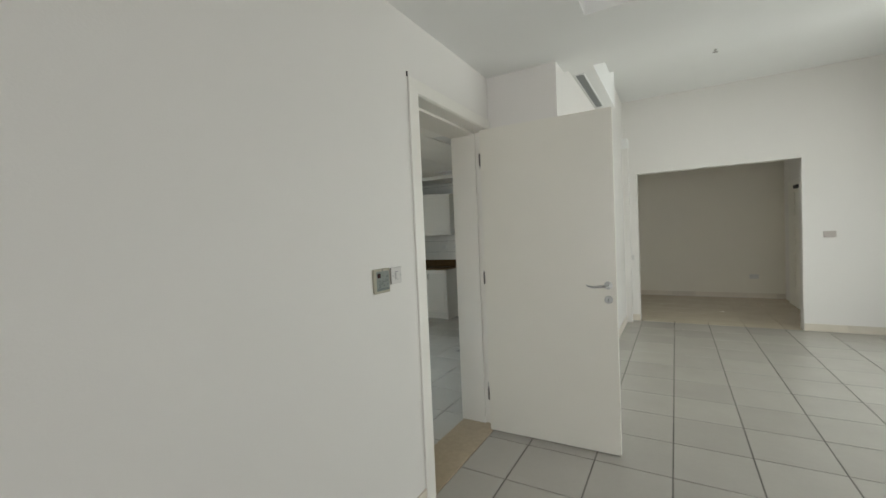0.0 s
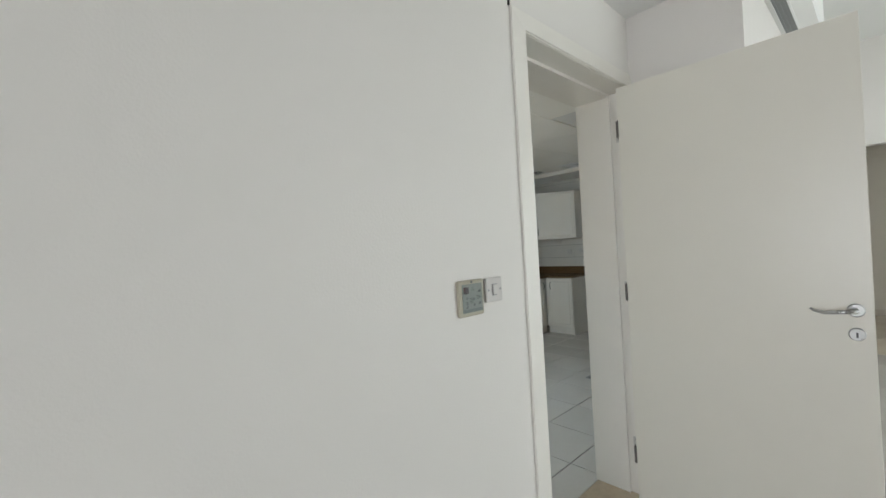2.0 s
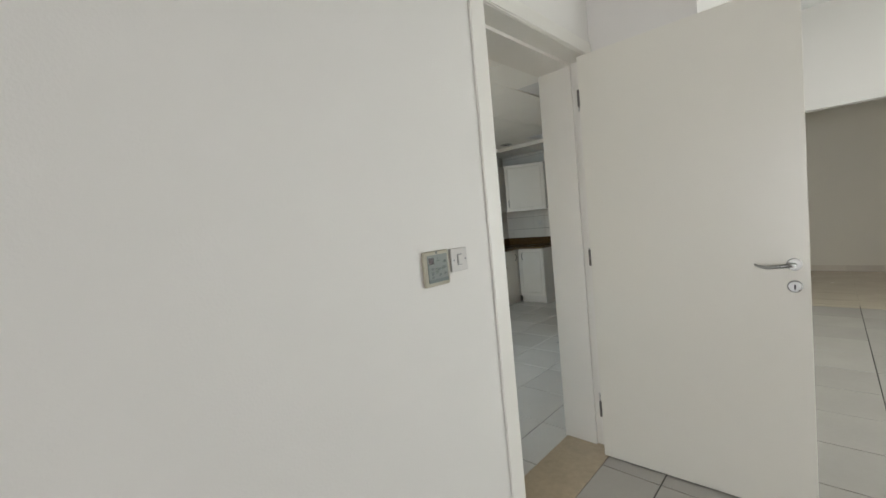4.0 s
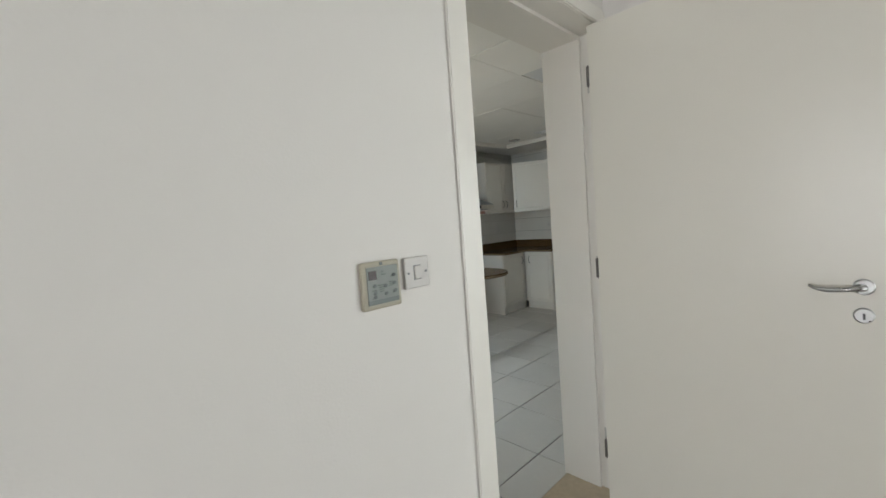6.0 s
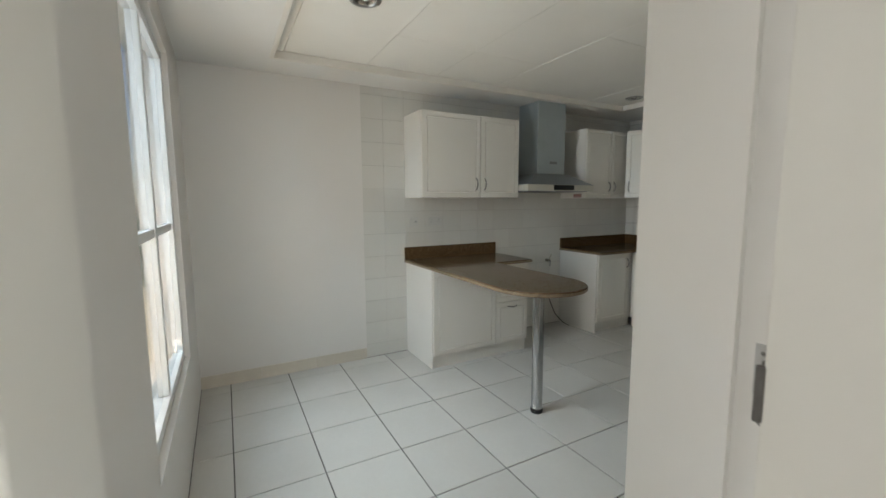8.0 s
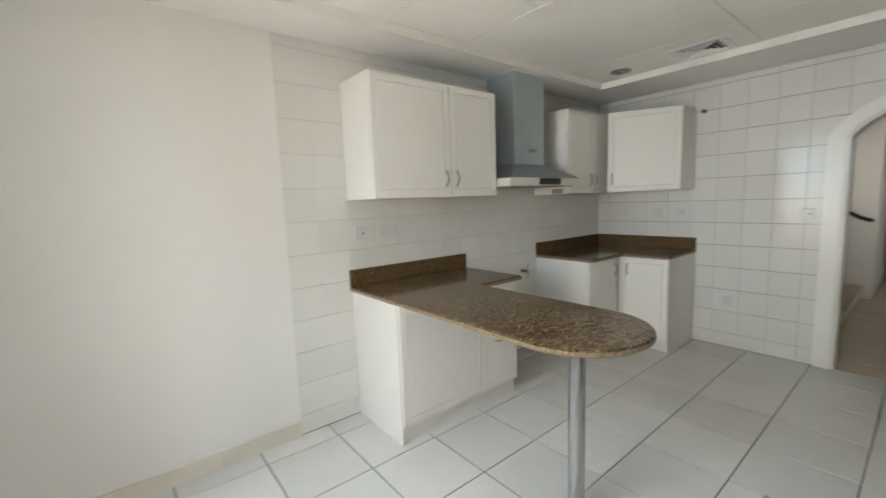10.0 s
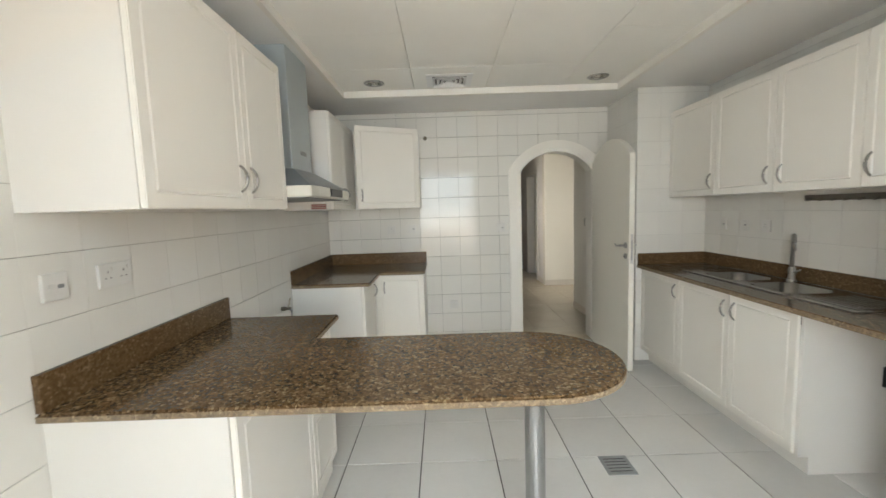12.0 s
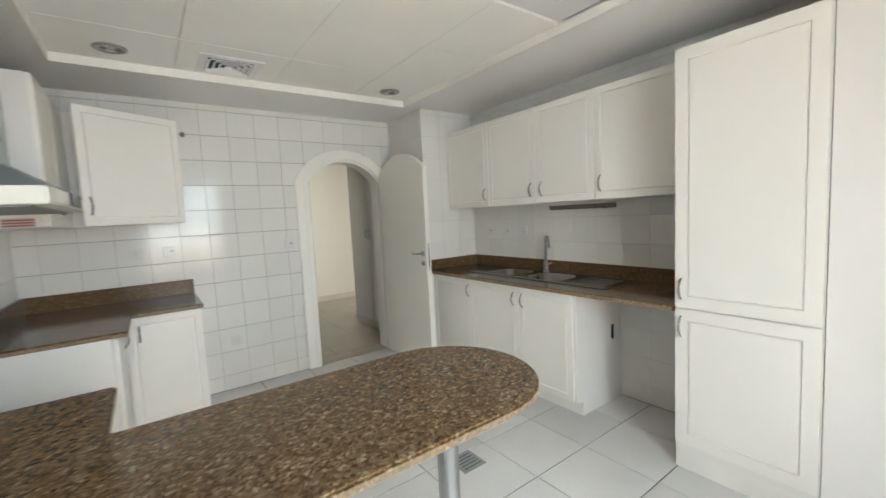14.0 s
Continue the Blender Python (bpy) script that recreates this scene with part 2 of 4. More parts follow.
def tube(points, radius, sides=10, bm=None, flat=1.0):
    """A round bar along a line of points."""
    bm = bm or bmesh.new()
    pts = [Vector(p) for p in points]
    rings = []
    for i, p in enumerate(pts):
        d = (pts[min(i + 1, len(pts) - 1)] - pts[max(i - 1, 0)]).normalized()
        side = d.cross(Vector((0, 0, 1)))
        if side.length < 0.2:
            side = d.cross(Vector((0, 1, 0)))
        side.normalize()
        up = d.cross(side)
        r = radius[i] if isinstance(radius, (list, tuple)) else radius
        rings.append([bm.verts.new(p + side * math.cos(2 * math.pi * k / sides) * r + up * math.sin(2 * math.pi * k / sides) * r * flat)
                      for k in range(sides)])
    for a, b in zip(rings, rings[1:]):
        for k in range(sides):
            bm.faces.new((a[k], a[(k + 1) % sides], b[(k + 1) % sides], b[k]))
    bm.faces.new(rings[0])
    bm.faces.new(rings[-1])
    return bm


def lathe(profile, place, axis="z", sides=28):
    """A turned shape: (radius, height) pairs about an axis through place."""
    bm = bmesh.new()
    rings = []
    for r, h in profile:
        ring = []
        for k in range(sides):
            c, s = math.cos(2 * math.pi * k / sides) * r, math.sin(2 * math.pi * k / sides) * r
            ring.append(bm.verts.new(Vector(place) + Vector({"z": (c, s, h), "x": (h, c, s), "y": (c, h, s)}[axis])))
        rings.append(ring)
    for a, b in zip(rings, rings[1:]):
        for k in range(sides):
            bm.faces.new((a[k], a[(k + 1) % sides], b[(k + 1) % sides], b[k]))
    if profile[0][0] > 1e-4:
        bm.faces.new(rings[0])
    if profile[-1][0] > 1e-4:
        bm.faces.new(rings[-1])
    bmesh.ops.remove_doubles(bm, verts=bm.verts, dist=1e-5)
    return bm


def facing(origin, across, out):
    """A frame whose x runs across a front, y into it and z up."""
    u, o = Vector(across).normalized(), Vector(out).normalized()
    m = Matrix.Identity(4)
    m.col[0][:3], m.col[1][:3], m.col[2][:3], m.col[3][:3] = u, -o, (0, 0, 1), origin
    return m


# ---- the plan, metres ----
HOOD_X, FAR_Y, SINK_X, BACK_Y = -3.29, 4.80, 0.29, -0.10
SOFFIT, TRAY = 2.465, 2.515
LIV_CEIL, LIV_HIGH, LIV_FAR, BAY = 2.65, 3.45, 5.13, 2.72
NEAR, FAR = 0.0, 0.917          # jambs of the kitchen door
ARCH_L, ARCH_R, ARCH_SPRING, ARCH_TOP = -1.255, -0.485, 1.83, 2.04
ARCH_C = (ARCH_L + ARCH_R) / 2


def segment(centre, half, spring, rise, n=20):
    """Points of a flat circular arch, from its left springing to its right one."""
    r = (half * half + rise * rise) / (2 * rise)
    z0, top = spring + rise - r, math.asin(min(1.0, half / r))
    if rise > half:
        top = math.pi - top
    return [(centre - r * math.sin(top * (1 - 2 * i / n)), z0 + r * math.cos(top * (1 - 2 * i / n))) for i in range(n + 1)]


def arch_line(half, spring, rise, n=20):
    return segment(ARCH_C, half, spring, rise, n)


# ---- walls ----
tagged(part("wall_between", boxes(((-0.29, -6.2, 0), (0, NEAR - 0.03, 3.6)), ((-0.29, NEAR - 0.03, 2.255), (0, 0.95, 3.6)),
                                  ((-0.29, 0.95, 0), (0, 0.97, 3.6)), ((-0.29, 0.97, 0), (0.52, 1.262, 3.6)),
                                  ((0.296, 1.262, 0), (0.52, 4.16, 3.6)), ((-0.324, 4.156, 0), (0.52, LIV_FAR, 3.6))), PAINT),
       "white painted wall between living room and kitchen", "wall", kind="structure")
tagged(part("wall_hood", boxes(((HOOD_X - 0.2, BACK_Y - 0.2, 0), (HOOD_X - 0.006, FAR_Y + 0.3, 2.7))), HOOD_GROUT),
       "kitchen wall behind the extractor hood, white tiles", "wall", kind="structure")
tagged(part("wall_hood_plaster", boxes(((HOOD_X - 0.006, BACK_Y, 0), (HOOD_X + 0.006, 1.238, SOFFIT))), PAINT),
       "plain white painted plaster end of the kitchen wall", "wall", kind="structure")
arch_in = arch_line(ARCH_R - ARCH_C, ARCH_SPRING, ARCH_TOP - ARCH_SPRING)
tagged(part("wall_arch", prism([(HOOD_X, 0), (ARCH_L, 0)] + arch_in + [(ARCH_R, 0), (-0.324, 0), (-0.324, 2.7), (HOOD_X, 2.7)],
                               "y", FAR_Y + 0.006, FAR_Y + 0.16), WALL_GROUT),
       "tiled kitchen wall with an arched doorway", "wall", kind="structure")
KW = (-2.62, -1.28, 0.50, 2.30)
tagged(part("wall_kitchen_window", boxes(((HOOD_X, BACK_Y - 0.2, 0), (KW[0], BACK_Y, 2.7)), ((KW[1], BACK_Y - 0.2, 0), (-0.29, BACK_Y, 2.7)),
                                         ((KW[0], BACK_Y - 0.2, 0), (KW[1], BACK_Y, KW[2])), ((KW[0], BACK_Y - 0.2, KW[3]), (KW[1], BACK_Y, 2.7))), PAINT),
       "white kitchen wall with a garden window", "wall", kind="structure")
tagged(part("wall_living_far", boxes(((0.52, LIV_FAR, 0), (0.708, LIV_FAR + 0.15, 3.6)), ((2.675, LIV_FAR, 0), (4.2, LIV_FAR + 0.15, 3.6)),
                                     ((0.708, LIV_FAR, 2.305), (2.675, LIV_FAR + 0.15, 3.6))), PAINT),
       "white living room wall with a wide opening", "wall", kind="structure")
tagged(part("wall_terrace", boxes(((4.2, -6.2, 0), (4.4, 0.6, 3.6)), ((4.2, 4.2, 0), (4.4, LIV_FAR + 0.15, 3.6)), ((4.2, 0.6, 2.35), (4.4, 4.2, 3.6))), PAINT),
       "white living room wall with terrace doors", "wall", kind="structure")
tagged(part("wall_garden", boxes(((0, -6.2, 0), (0.6, -6.0, 3.6)), ((3.4, -6.2, 0), (4.2, -6.0, 3.6)), ((0.6, -6.2, 2.3), (3.4, -6.0, 3.6)),
                                 ((0.6, -6.2, 0), (3.4, -6.0, 0.3))), PAINT),
       "white living room wall with a garden window", "wall", kind="structure")
# entrance hall behind the wide opening, and the passage behind the arch
tagged(part("wall_hall_back", boxes(((-0.2, 7.9, 0), (3.3, 8.05, 2.7))), HALL_PAINT), "cream painted back wall of the entrance hall", "wall", kind="structure")
tagged(part("wall_hall_side", boxes(((3.0, LIV_FAR + 0.15, 0), (3.2, 7.9, 2.7))), PAINT), "hall wall with the front door", "wall", kind="structure")
tagged(part("wall_closet", boxes(((-0.21, 4.97, 0), (0.60, 6.25, 2.7))), PAINT), "painted closet block beside the passage", "wall", kind="structure")
tagged(part("wall_passage_left", boxes(((-1.50, 4.97, 0), (-1.34, 5.9, 2.7)), ((-1.42, 7.9, 0), (-1.26, 11.9, 2.7)), ((-2.9, 7.9, 0), (-1.42, 8.05, 2.7)),
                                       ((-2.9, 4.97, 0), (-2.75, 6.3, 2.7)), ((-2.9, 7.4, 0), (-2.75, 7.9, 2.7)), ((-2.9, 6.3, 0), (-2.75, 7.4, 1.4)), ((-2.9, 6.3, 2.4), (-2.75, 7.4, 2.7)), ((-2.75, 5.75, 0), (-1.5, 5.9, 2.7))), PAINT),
       "painted walls of the stair and passage", "wall", kind="structure")
tagged(part("wall_passage_right", boxes(((-0.2, 8.05, 0), (-0.05, 8.5, 2.7)), ((-0.2, 9.35, 0), (-0.05, 11.9, 2.7)), ((-0.2, 8.5, 2.1), (-0.05, 9.35, 2.7)),
                                        ((-0.05, 8.5, 0), (0.0, 9.35, 2.1))), PAINT),
       "painted passage wall with a door recess", "wall", kind="structure")
tagged(part("wall_passage_end", boxes(((-1.5, 11.9, 0), (0.0, 12.05, 2.7))), PAINT), "painted end wall of the dim passage", "wall", kind="structure")

# ---- ceilings ----
TX0, TX1, TY0, TY1 = -2.94, -0.475, 0.48, 4.2
tagged(part("ceiling_kitchen_soffit", boxes(((HOOD_X - 0.02, BACK_Y - 0.02, SOFFIT), (TX0, FAR_Y + 0.02, 2.7)), ((TX1, BACK_Y - 0.02, SOFFIT), (-0.28, 1.27, 2.7)),
                                            ((TX1, 1.27, SOFFIT), (SINK_X + 0.012, 4.16, 2.7)), ((TX1, 4.16, SOFFIT), (-0.315, FAR_Y + 0.02, 2.7)),
                                            ((TX0, BACK_Y - 0.02, SOFFIT), (TX1, TY0, 2.7)), ((TX0, TY1, SOFFIT), (TX1, FAR_Y + 0.02, 2.7))), CEIL),
       "white plaster soffit round the kitchen ceiling", "ceiling", kind="structure")
bm = boxes(((TX0, TY0, 2.56), (TX1, TY1, 2.7)))
gx = [TX0, -2.29, -1.67, -1.01, TX1]
gy = [TY0, 0.575, 1.185, 1.795, 2.405, 3.03, 3.637, TY1]
rng = random.Random(5)
LAMPS = ((-2.612, 3.96), (-0.755, 3.968), (-1.938, 0.865))
for i in range(len(gx) - 1):
    for j in range(len(gy) - 1):
        drop = rng.uniform(-0.002, 0.003)
        if i == 3 and j == 3:
            continue
        x0, x1, y0, y1 = gx[i] + 0.002, gx[i + 1] - 0.002, gy[j] + 0.002, gy[j + 1] - 0.002
        hole = [p for p in LAMPS if x0 < p[0] < x1 and y0 < p[1] < y1]
        if not hole:
            box((x0, y0, TRAY + drop), (x1, y1, 2.562), 0.0, bm)
        for hx, hy in hole:
            for lo, hi in (((x0, y0), (hx - 0.055, y1)), ((hx + 0.055, y0), (x1, y1)), ((hx - 0.055, y0), (hx + 0.055, hy - 0.055)), ((hx - 0.055, hy + 0.055), (hx + 0.055, y1))):
                box((*lo, TRAY), (*hi, 2.562), 0.0, bm)
tagged(part("ceiling_kitchen_panels", bm, CEIL_TILE), "white suspended ceiling panels in the kitchen", "ceiling", kind="structure")
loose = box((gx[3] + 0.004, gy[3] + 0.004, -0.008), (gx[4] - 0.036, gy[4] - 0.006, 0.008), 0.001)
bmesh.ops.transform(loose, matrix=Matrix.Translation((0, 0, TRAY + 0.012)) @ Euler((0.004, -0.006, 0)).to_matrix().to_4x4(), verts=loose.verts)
tagged(part("ceiling_access_panel", loose, LOOSE_PANEL), "grey ceiling panel pushed up out of line", "ceiling", kind="structure")
tagged(part("ceiling_tray_edge", boxes(((TX0, TY0, SOFFIT - 0.004), (TX0 + 0.03, TY1, TRAY)), ((TX1 - 0.03, TY0, SOFFIT - 0.004), (TX1, TY1, TRAY)),
                                       ((TX0 + 0.03, TY0, SOFFIT - 0.004), (TX1 - 0.03, TY0 + 0.03, TRAY)),
                                       ((TX0 + 0.03, TY1 - 0.03, SOFFIT - 0.004), (TX1 - 0.03, TY1, TRAY))), TRIM),
       "white moulding round the sunken ceiling", "trim", kind="structure")
tagged(part("ceiling_living", boxes(((0, -6, LIV_CEIL), (0.81, 1.20, 2.9)), ((0.81, 0.46, LIV_CEIL), (4.2, 1.42, 2.9)), ((0.40, 1.20, BAY), (0.70, 2.66, 2.9)),
                                    ((0.52, 1.42, LIV_HIGH), (4.2, LIV_FAR, 3.6)), ((0.81, -6, 2.85), (4.2, 0.46, 3.0)),
                                    ((0.66, 1.42, 2.9), (0.70, 2.66, LIV_HIGH)), ((0.52, 2.62, 2.9), (0.66, 2.66, LIV_HIGH)), ((0.76, 1.35, 2.9), (4.2, 1.42, LIV_HIGH))), CEIL),
       "white living room ceiling with raised bays", "ceiling", kind="structure")
tagged(part("ceiling_hall", boxes(((-2.9, 4.95, 2.7), (0.6, 5.28, 2.85)), ((-2.9, 5.28, 2.7), (3.2, 12.05, 2.85))), CEIL), "white hall and passage ceiling", "ceiling", kind="structure")

tagged(part("roof", boxes(((-3.6, -6.4, 3.6), (6.0, 12.2, 3.8))), CEIL), "flat roof slab over the house", "roof", kind="structure")

# ---- floors: grout beds; the tiles come last ----
floor_kitchen = tagged(part("floor_kitchen", boxes(((HOOD_X - 0.19, BACK_Y - 0.19, -0.1), (SINK_X + 0.006, FAR_Y + 0.15, -0.005))), FLOOR_GROUT),
                       "off-white square ceramic tiles with dark joints", "floor", kind="structure")
floor_living = tagged(part("floor_living", boxes(((0.0, -6, -0.1), (4.2, LIV_FAR + 0.15, -0.004))), FLOOR_GROUT),
                      "pale beige square ceramic tiles with dark joints", "floor", kind="structure")
floor_hall = tagged(part("floor_hall", boxes(((-2.9, 4.97, -0.1), (-0.2, LIV_FAR + 0.15, -0.006)), ((-2.9, LIV_FAR + 0.15, -0.1), (3.2, 12.05, -0.006))), HALL_GROUT),
                    "beige square ceramic tiles of the hall", "floor", kind="structure")
tagged(part("door_threshold", box((-0.29, NEAR - 0.03, -0.05), (0.0, 0.95, 0.003), 0.002), STONE), "beige stone strip under the kitchen door", "threshold", kind="structure")
tagged(part("arch_threshold", box((ARCH_L, FAR_Y, -0.05), (ARCH_R, FAR_Y + 0.17, 0.003), 0.002), STONE), "beige stone strip under the arch", "threshold", kind="structure")

# ---- kitchen doorway: lining, casing ----
frame_door = thing("door_frame", (-0.1, 0.45, 0), "white painted door lining and architrave", "door frame", kind="structure")
part("lining", boxes(((-0.30, NEAR - 0.03, 0), (-0.100, NEAR, 2.235)), ((-0.100, NEAR - 0.03, 0), (0.004, NEAR - 0.014, 2.255)),
                     ((-0.30, FAR, 0), (-0.100, 0.95, 2.235)), ((-0.100, FAR + 0.016, 0), (0.004, 0.95, 2.255)),
                     ((-0.30, NEAR - 0.03, 2.235), (-0.100, 0.95, 2.262)), ((-0.100, NEAR - 0.03, 2.25), (0.004, 0.95, 2.262))), TRIM, frame_door)
casing = prism([(-0.104, 0.0), (-0.022, 0.0), (-0.022, 2.252), (0.966, 2.252), (0.966, 2.335), (-0.104, 2.335)], "x", 0.0, 0.017, 0.005)
for v in casing.verts:      # thinner towards its outer edge
    if v.co.x > 0.006 and (v.co.y < -0.09 or v.co.z > 2.32):
        v.co.x *= 0.5
part("architrave", casing, TRIM, frame_door)
part("architrave", box((0.0, 0.935, 0), (0.017, 0.968, 2.251), 0.004), TRIM, frame_door)
part("kitchen_architrave", boxes(((-0.312, -0.09, 0), (-0.29, -0.03, 2.32)), ((-0.312, 0.95, 0), (-0.29, 1.02, 2.32)), ((-0.312, -0.03, 2.262), (-0.29, 0.95, 2.32)), bevel=0.004), TRIM, frame_door)
part("scuff", boxes(((0.0, -0.11, 2.33), (0.006, -0.104, 2.355))), BLACK, frame_door, "small black cable end at the corner")

# ---- open flush door ----
LEAF_ANGLE = 1.2
leaf = thing("flush_door", (-0.018, 0.872, 0.0), "white painted flush door standing wide open", "door", kind="")
leaf.rotation_euler = (0, 0, radians(LEAF_ANGLE))
part("leaf", box((0.0, -0.042, 0.008), (0.902, 0.0, 2.238), 0.002), DOOR, leaf, local=True)


def lever(parent, x, y, z, way, out):
    """Lever on a round rose with a lock rose under it; way: towards the hinge, out: off the face."""
    rose = part("handle_rose", lathe([(0.0, 0), (0.026, 0), (0.026, 0.006), (0.022, 0.010), (0.0, 0.010)][::-1] if out < 0 else
                                     [(0.0, 0), (0.026, 0), (0.026, 0.006), (0.022, 0.010), (0.0, 0.010)], (x, y, z), "y"), CHROME, parent, "satin chrome rose", local=True, smooth=False)
    if out < 0:
        for v in rose.data.vertices:
            v.co.y = 2 * y - v.co.y
    pts = [(x, y, z), (x, y + out * 0.035, z), (x + way * 0.012, y + out * 0.046, z), (x + way * 0.045, y + out * 0.048, z - 0.004),
           (x + way * 0.085, y + out * 0.046, z - 0.008), (x + way * 0.115, y + out * 0.042, z - 0.002), (x + way * 0.128, y + out * 0.040, z + 0.006)]
    part("lever", tube(pts, [0.009, 0.009, 0.0095, 0.008, 0.0075, 0.006, 0.004], 12), CHROME, parent, "curved satin chrome lever", local=True, smooth=True)
    lock = part("lock_rose", lathe([(0.0, 0), (0.025, 0), (0.025, 0.006), (0.021, 0.010), (0.0, 0.010)], (x, y, z - 0.092), "y"), CHROME, parent, "satin chrome lock rose", local=True)
    if out < 0:
        for v in lock.data.vertices:
            v.co.y = 2 * y - v.co.y
    yk = y + out * 0.0105
    part("keyhole", boxes(((x - 0.003, min(yk, yk + out * 0.0012), z - 0.104), (x + 0.003, max(yk, yk + out * 0.0012), z - 0.084))), BLACK, lock, local=True)


lever(leaf, 0.853, -0.042, 1.112, -1, -1)
lever(leaf, 0.853, 0.0, 1.112, -1, 1)
for z in (0.28, 1.15, 2.02):
    part("hinge_plate", boxes(((-0.072, 0.929, z - 0.045), (-0.030, 0.9335, z + 0.045))), SATIN, frame_door, "steel hinge plate on the jamb")
    for dz in (-0.03, 0.0, 0.03):
        part("screw", lathe([(0.004, 0.0), (0.004, -0.0015), (0.0, -0.0015)], (-0.060, 0.9305, z + dz), "y", 8), HINGE, frame_door)
    h = part("hinge", boxes(((-0.004, -0.040, z - 0.05), (0.001, -0.004, z + 0.05))), HINGE, leaf, "steel butt hinge", local=True)
    part("hinge_pin", lathe([(0.0, -0.045), (0.0065, -0.043), (0.0065, 0.043), (0.0, 0.045)], (-0.004, -0.042, z), "z", 10), HINGE, h, local=True)
    for dz in (-0.03, 0.0, 0.03):
        part("screw", lathe([(0.004, 0), (0.003, -0.002)], (-0.0042, -0.022, z + dz), "x", 8), CHROME, h, local=True)


# ---- arch: moulding and its door ----
ring_out = arch_line(0.505, 1.84, 0.30)
ring_in = arch_line(ARCH_R - ARCH_C, ARCH_SPRING, ARCH_TOP - ARCH_SPRING)
arch_frame = thing("arch_frame", (ARCH_C, FAR_Y, 0), "white painted moulding round the arched doorway", "door frame", kind="structure")
outline = [(ARCH_C - 0.505, 0)] + ring_out + [(ARCH_C + 0.505, 0), (ARCH_R, 0)] + ring_in[::-1] + [(ARCH_L, 0)]
part("moulding", prism(outline, "y", FAR_Y - 0.032, FAR_Y + 0.006, 0.008), TRIM, arch_frame)
mid_o, mid_i = arch_line(0.425, 1.833, 0.236), arch_line(0.400, 1.831, 0.220)
part("bead", prism([(ARCH_C - 0.425, 0)] + mid_o + [(ARCH_C + 0.425, 0), (ARCH_C + 0.400, 0)] + mid_i[::-1] + [(ARCH_C - 0.400, 0)], "y", FAR_Y - 0.040, FAR_Y - 0.031, 0.002), TRIM, arch_frame)
part("reveal", prism([(ARCH_L - 0.001, 0)] + arch_line(0.386, ARCH_SPRING, 0.211) + [(ARCH_R + 0.001, 0), (ARCH_R - 0.014, 0)] + arch_line(0.371, ARCH_SPRING, 0.197)[::-1] +
                     [(ARCH_L + 0.014, 0)], "y", FAR_Y + 0.0, FAR_Y + 0.17), TRIM, arch_frame)
leaf_k = thing("arched_door", (-0.462, FAR_Y - 0.045, 0), "white painted arched door standing open", "door")
leaf_k.rotation_euler = (0, 0, radians(-90.5))
# local x from the hinge along the leaf, y its thickness
lw = 0.86
top = segment(lw / 2, lw / 2, 1.875, 0.175)
part("leaf", prism([(0, 0.008)] + top + [(lw, 0.008)], "y", -0.045, 0.0, 0.003), DOOR, leaf_k, local=True)
lever(leaf_k, lw - 0.062, 0.0, 1.10, -1, 1)
lever(leaf_k, lw - 0.062, -0.045, 1.10, -1, -1)
part("lock_plate", boxes(((lw - 0.001, -0.034, 0.95), (lw + 0.0025, -0.011, 1.20))), SATIN, leaf_k, "steel lock plate", local=True)
part("latch_slot", boxes(((lw + 0.0024, -0.028, 0.98), (lw + 0.0030, -0.017, 1.15))), GRILLE, leaf_k, "dark latch slots", local=True)
for z in (0.25, 1.0, 1.7):
    part("hinge", lathe([(0.007, -0.05), (0.007, 0.05)], (-0.004, 0.004, z), "z", 10), HANDLE, leaf_k, local=True)


# ---- cabinets ----
def front(name, parent, frame_m, width, height, z0, x0=0.0, thick=0.02, frame_w=0.062, plain=False, label=""):
    """A door or drawer front with a routed panel. frame_m: facing() of the front plane."""
    bm = box((x0 + 0.0015, -thick, z0), (x0 + width - 0.0015, 0.0, z0 + height), 0.0)
    if not plain:
        bm.faces.ensure_lookup_table()
        f = [f for f in bm.faces if f.normal.y < -0.9]
        fw = min(frame_w, width * 0.24, height * 0.24)
        bmesh.ops.inset_region(bm, faces=f, thickness=fw)
        bmesh.ops.inset_region(bm, faces=f, thickness=0.007, depth=-0.0065)
        bmesh.ops.inset_region(bm, faces=f, thickness=0.009, depth=0.0065)
    rim = [e for e in bm.edges if len(e.link_faces) == 2 and e.calc_face_angle(0) > 1.2 and any(abs(fc.normal.y) < 0.1 for fc in e.link_faces)]
    bmesh.ops.bevel(bm, geom=rim, offset=0.003, segments=2, affect="EDGES")
    bmesh.ops.transform(bm, matrix=frame_m, verts=bm.verts)
    return part(name, bm, CABINET, parent, label)


def bow_handle(parent, frame_m, x, z, upright=True, size=0.108):
    """A bowed bar handle with two feet, on a front whose plane is 20 mm out of the frame."""
    pts = []
    for i in range(13):
        a = i / 12
        s = (a - 0.5) * size
        o = -0.02 - 0.028 * math.sin(math.pi * a) ** 0.7
        pts.append((x, o, z + s) if upright else (x + s, o, z - 0.004 * math.sin(math.pi * a)))
    rad = [0.0055 if i in (0, 12) else 0.0052 + 0.0018 * math.sin(math.pi * i / 12) for i in range(13)]
    bm = tube(pts, rad, 8)
    bmesh.ops.transform(bm, matrix=frame_m, verts=bm.verts)
    return part("handle", bm, HANDLE, parent, "bowed satin nickel handle", smooth=True)


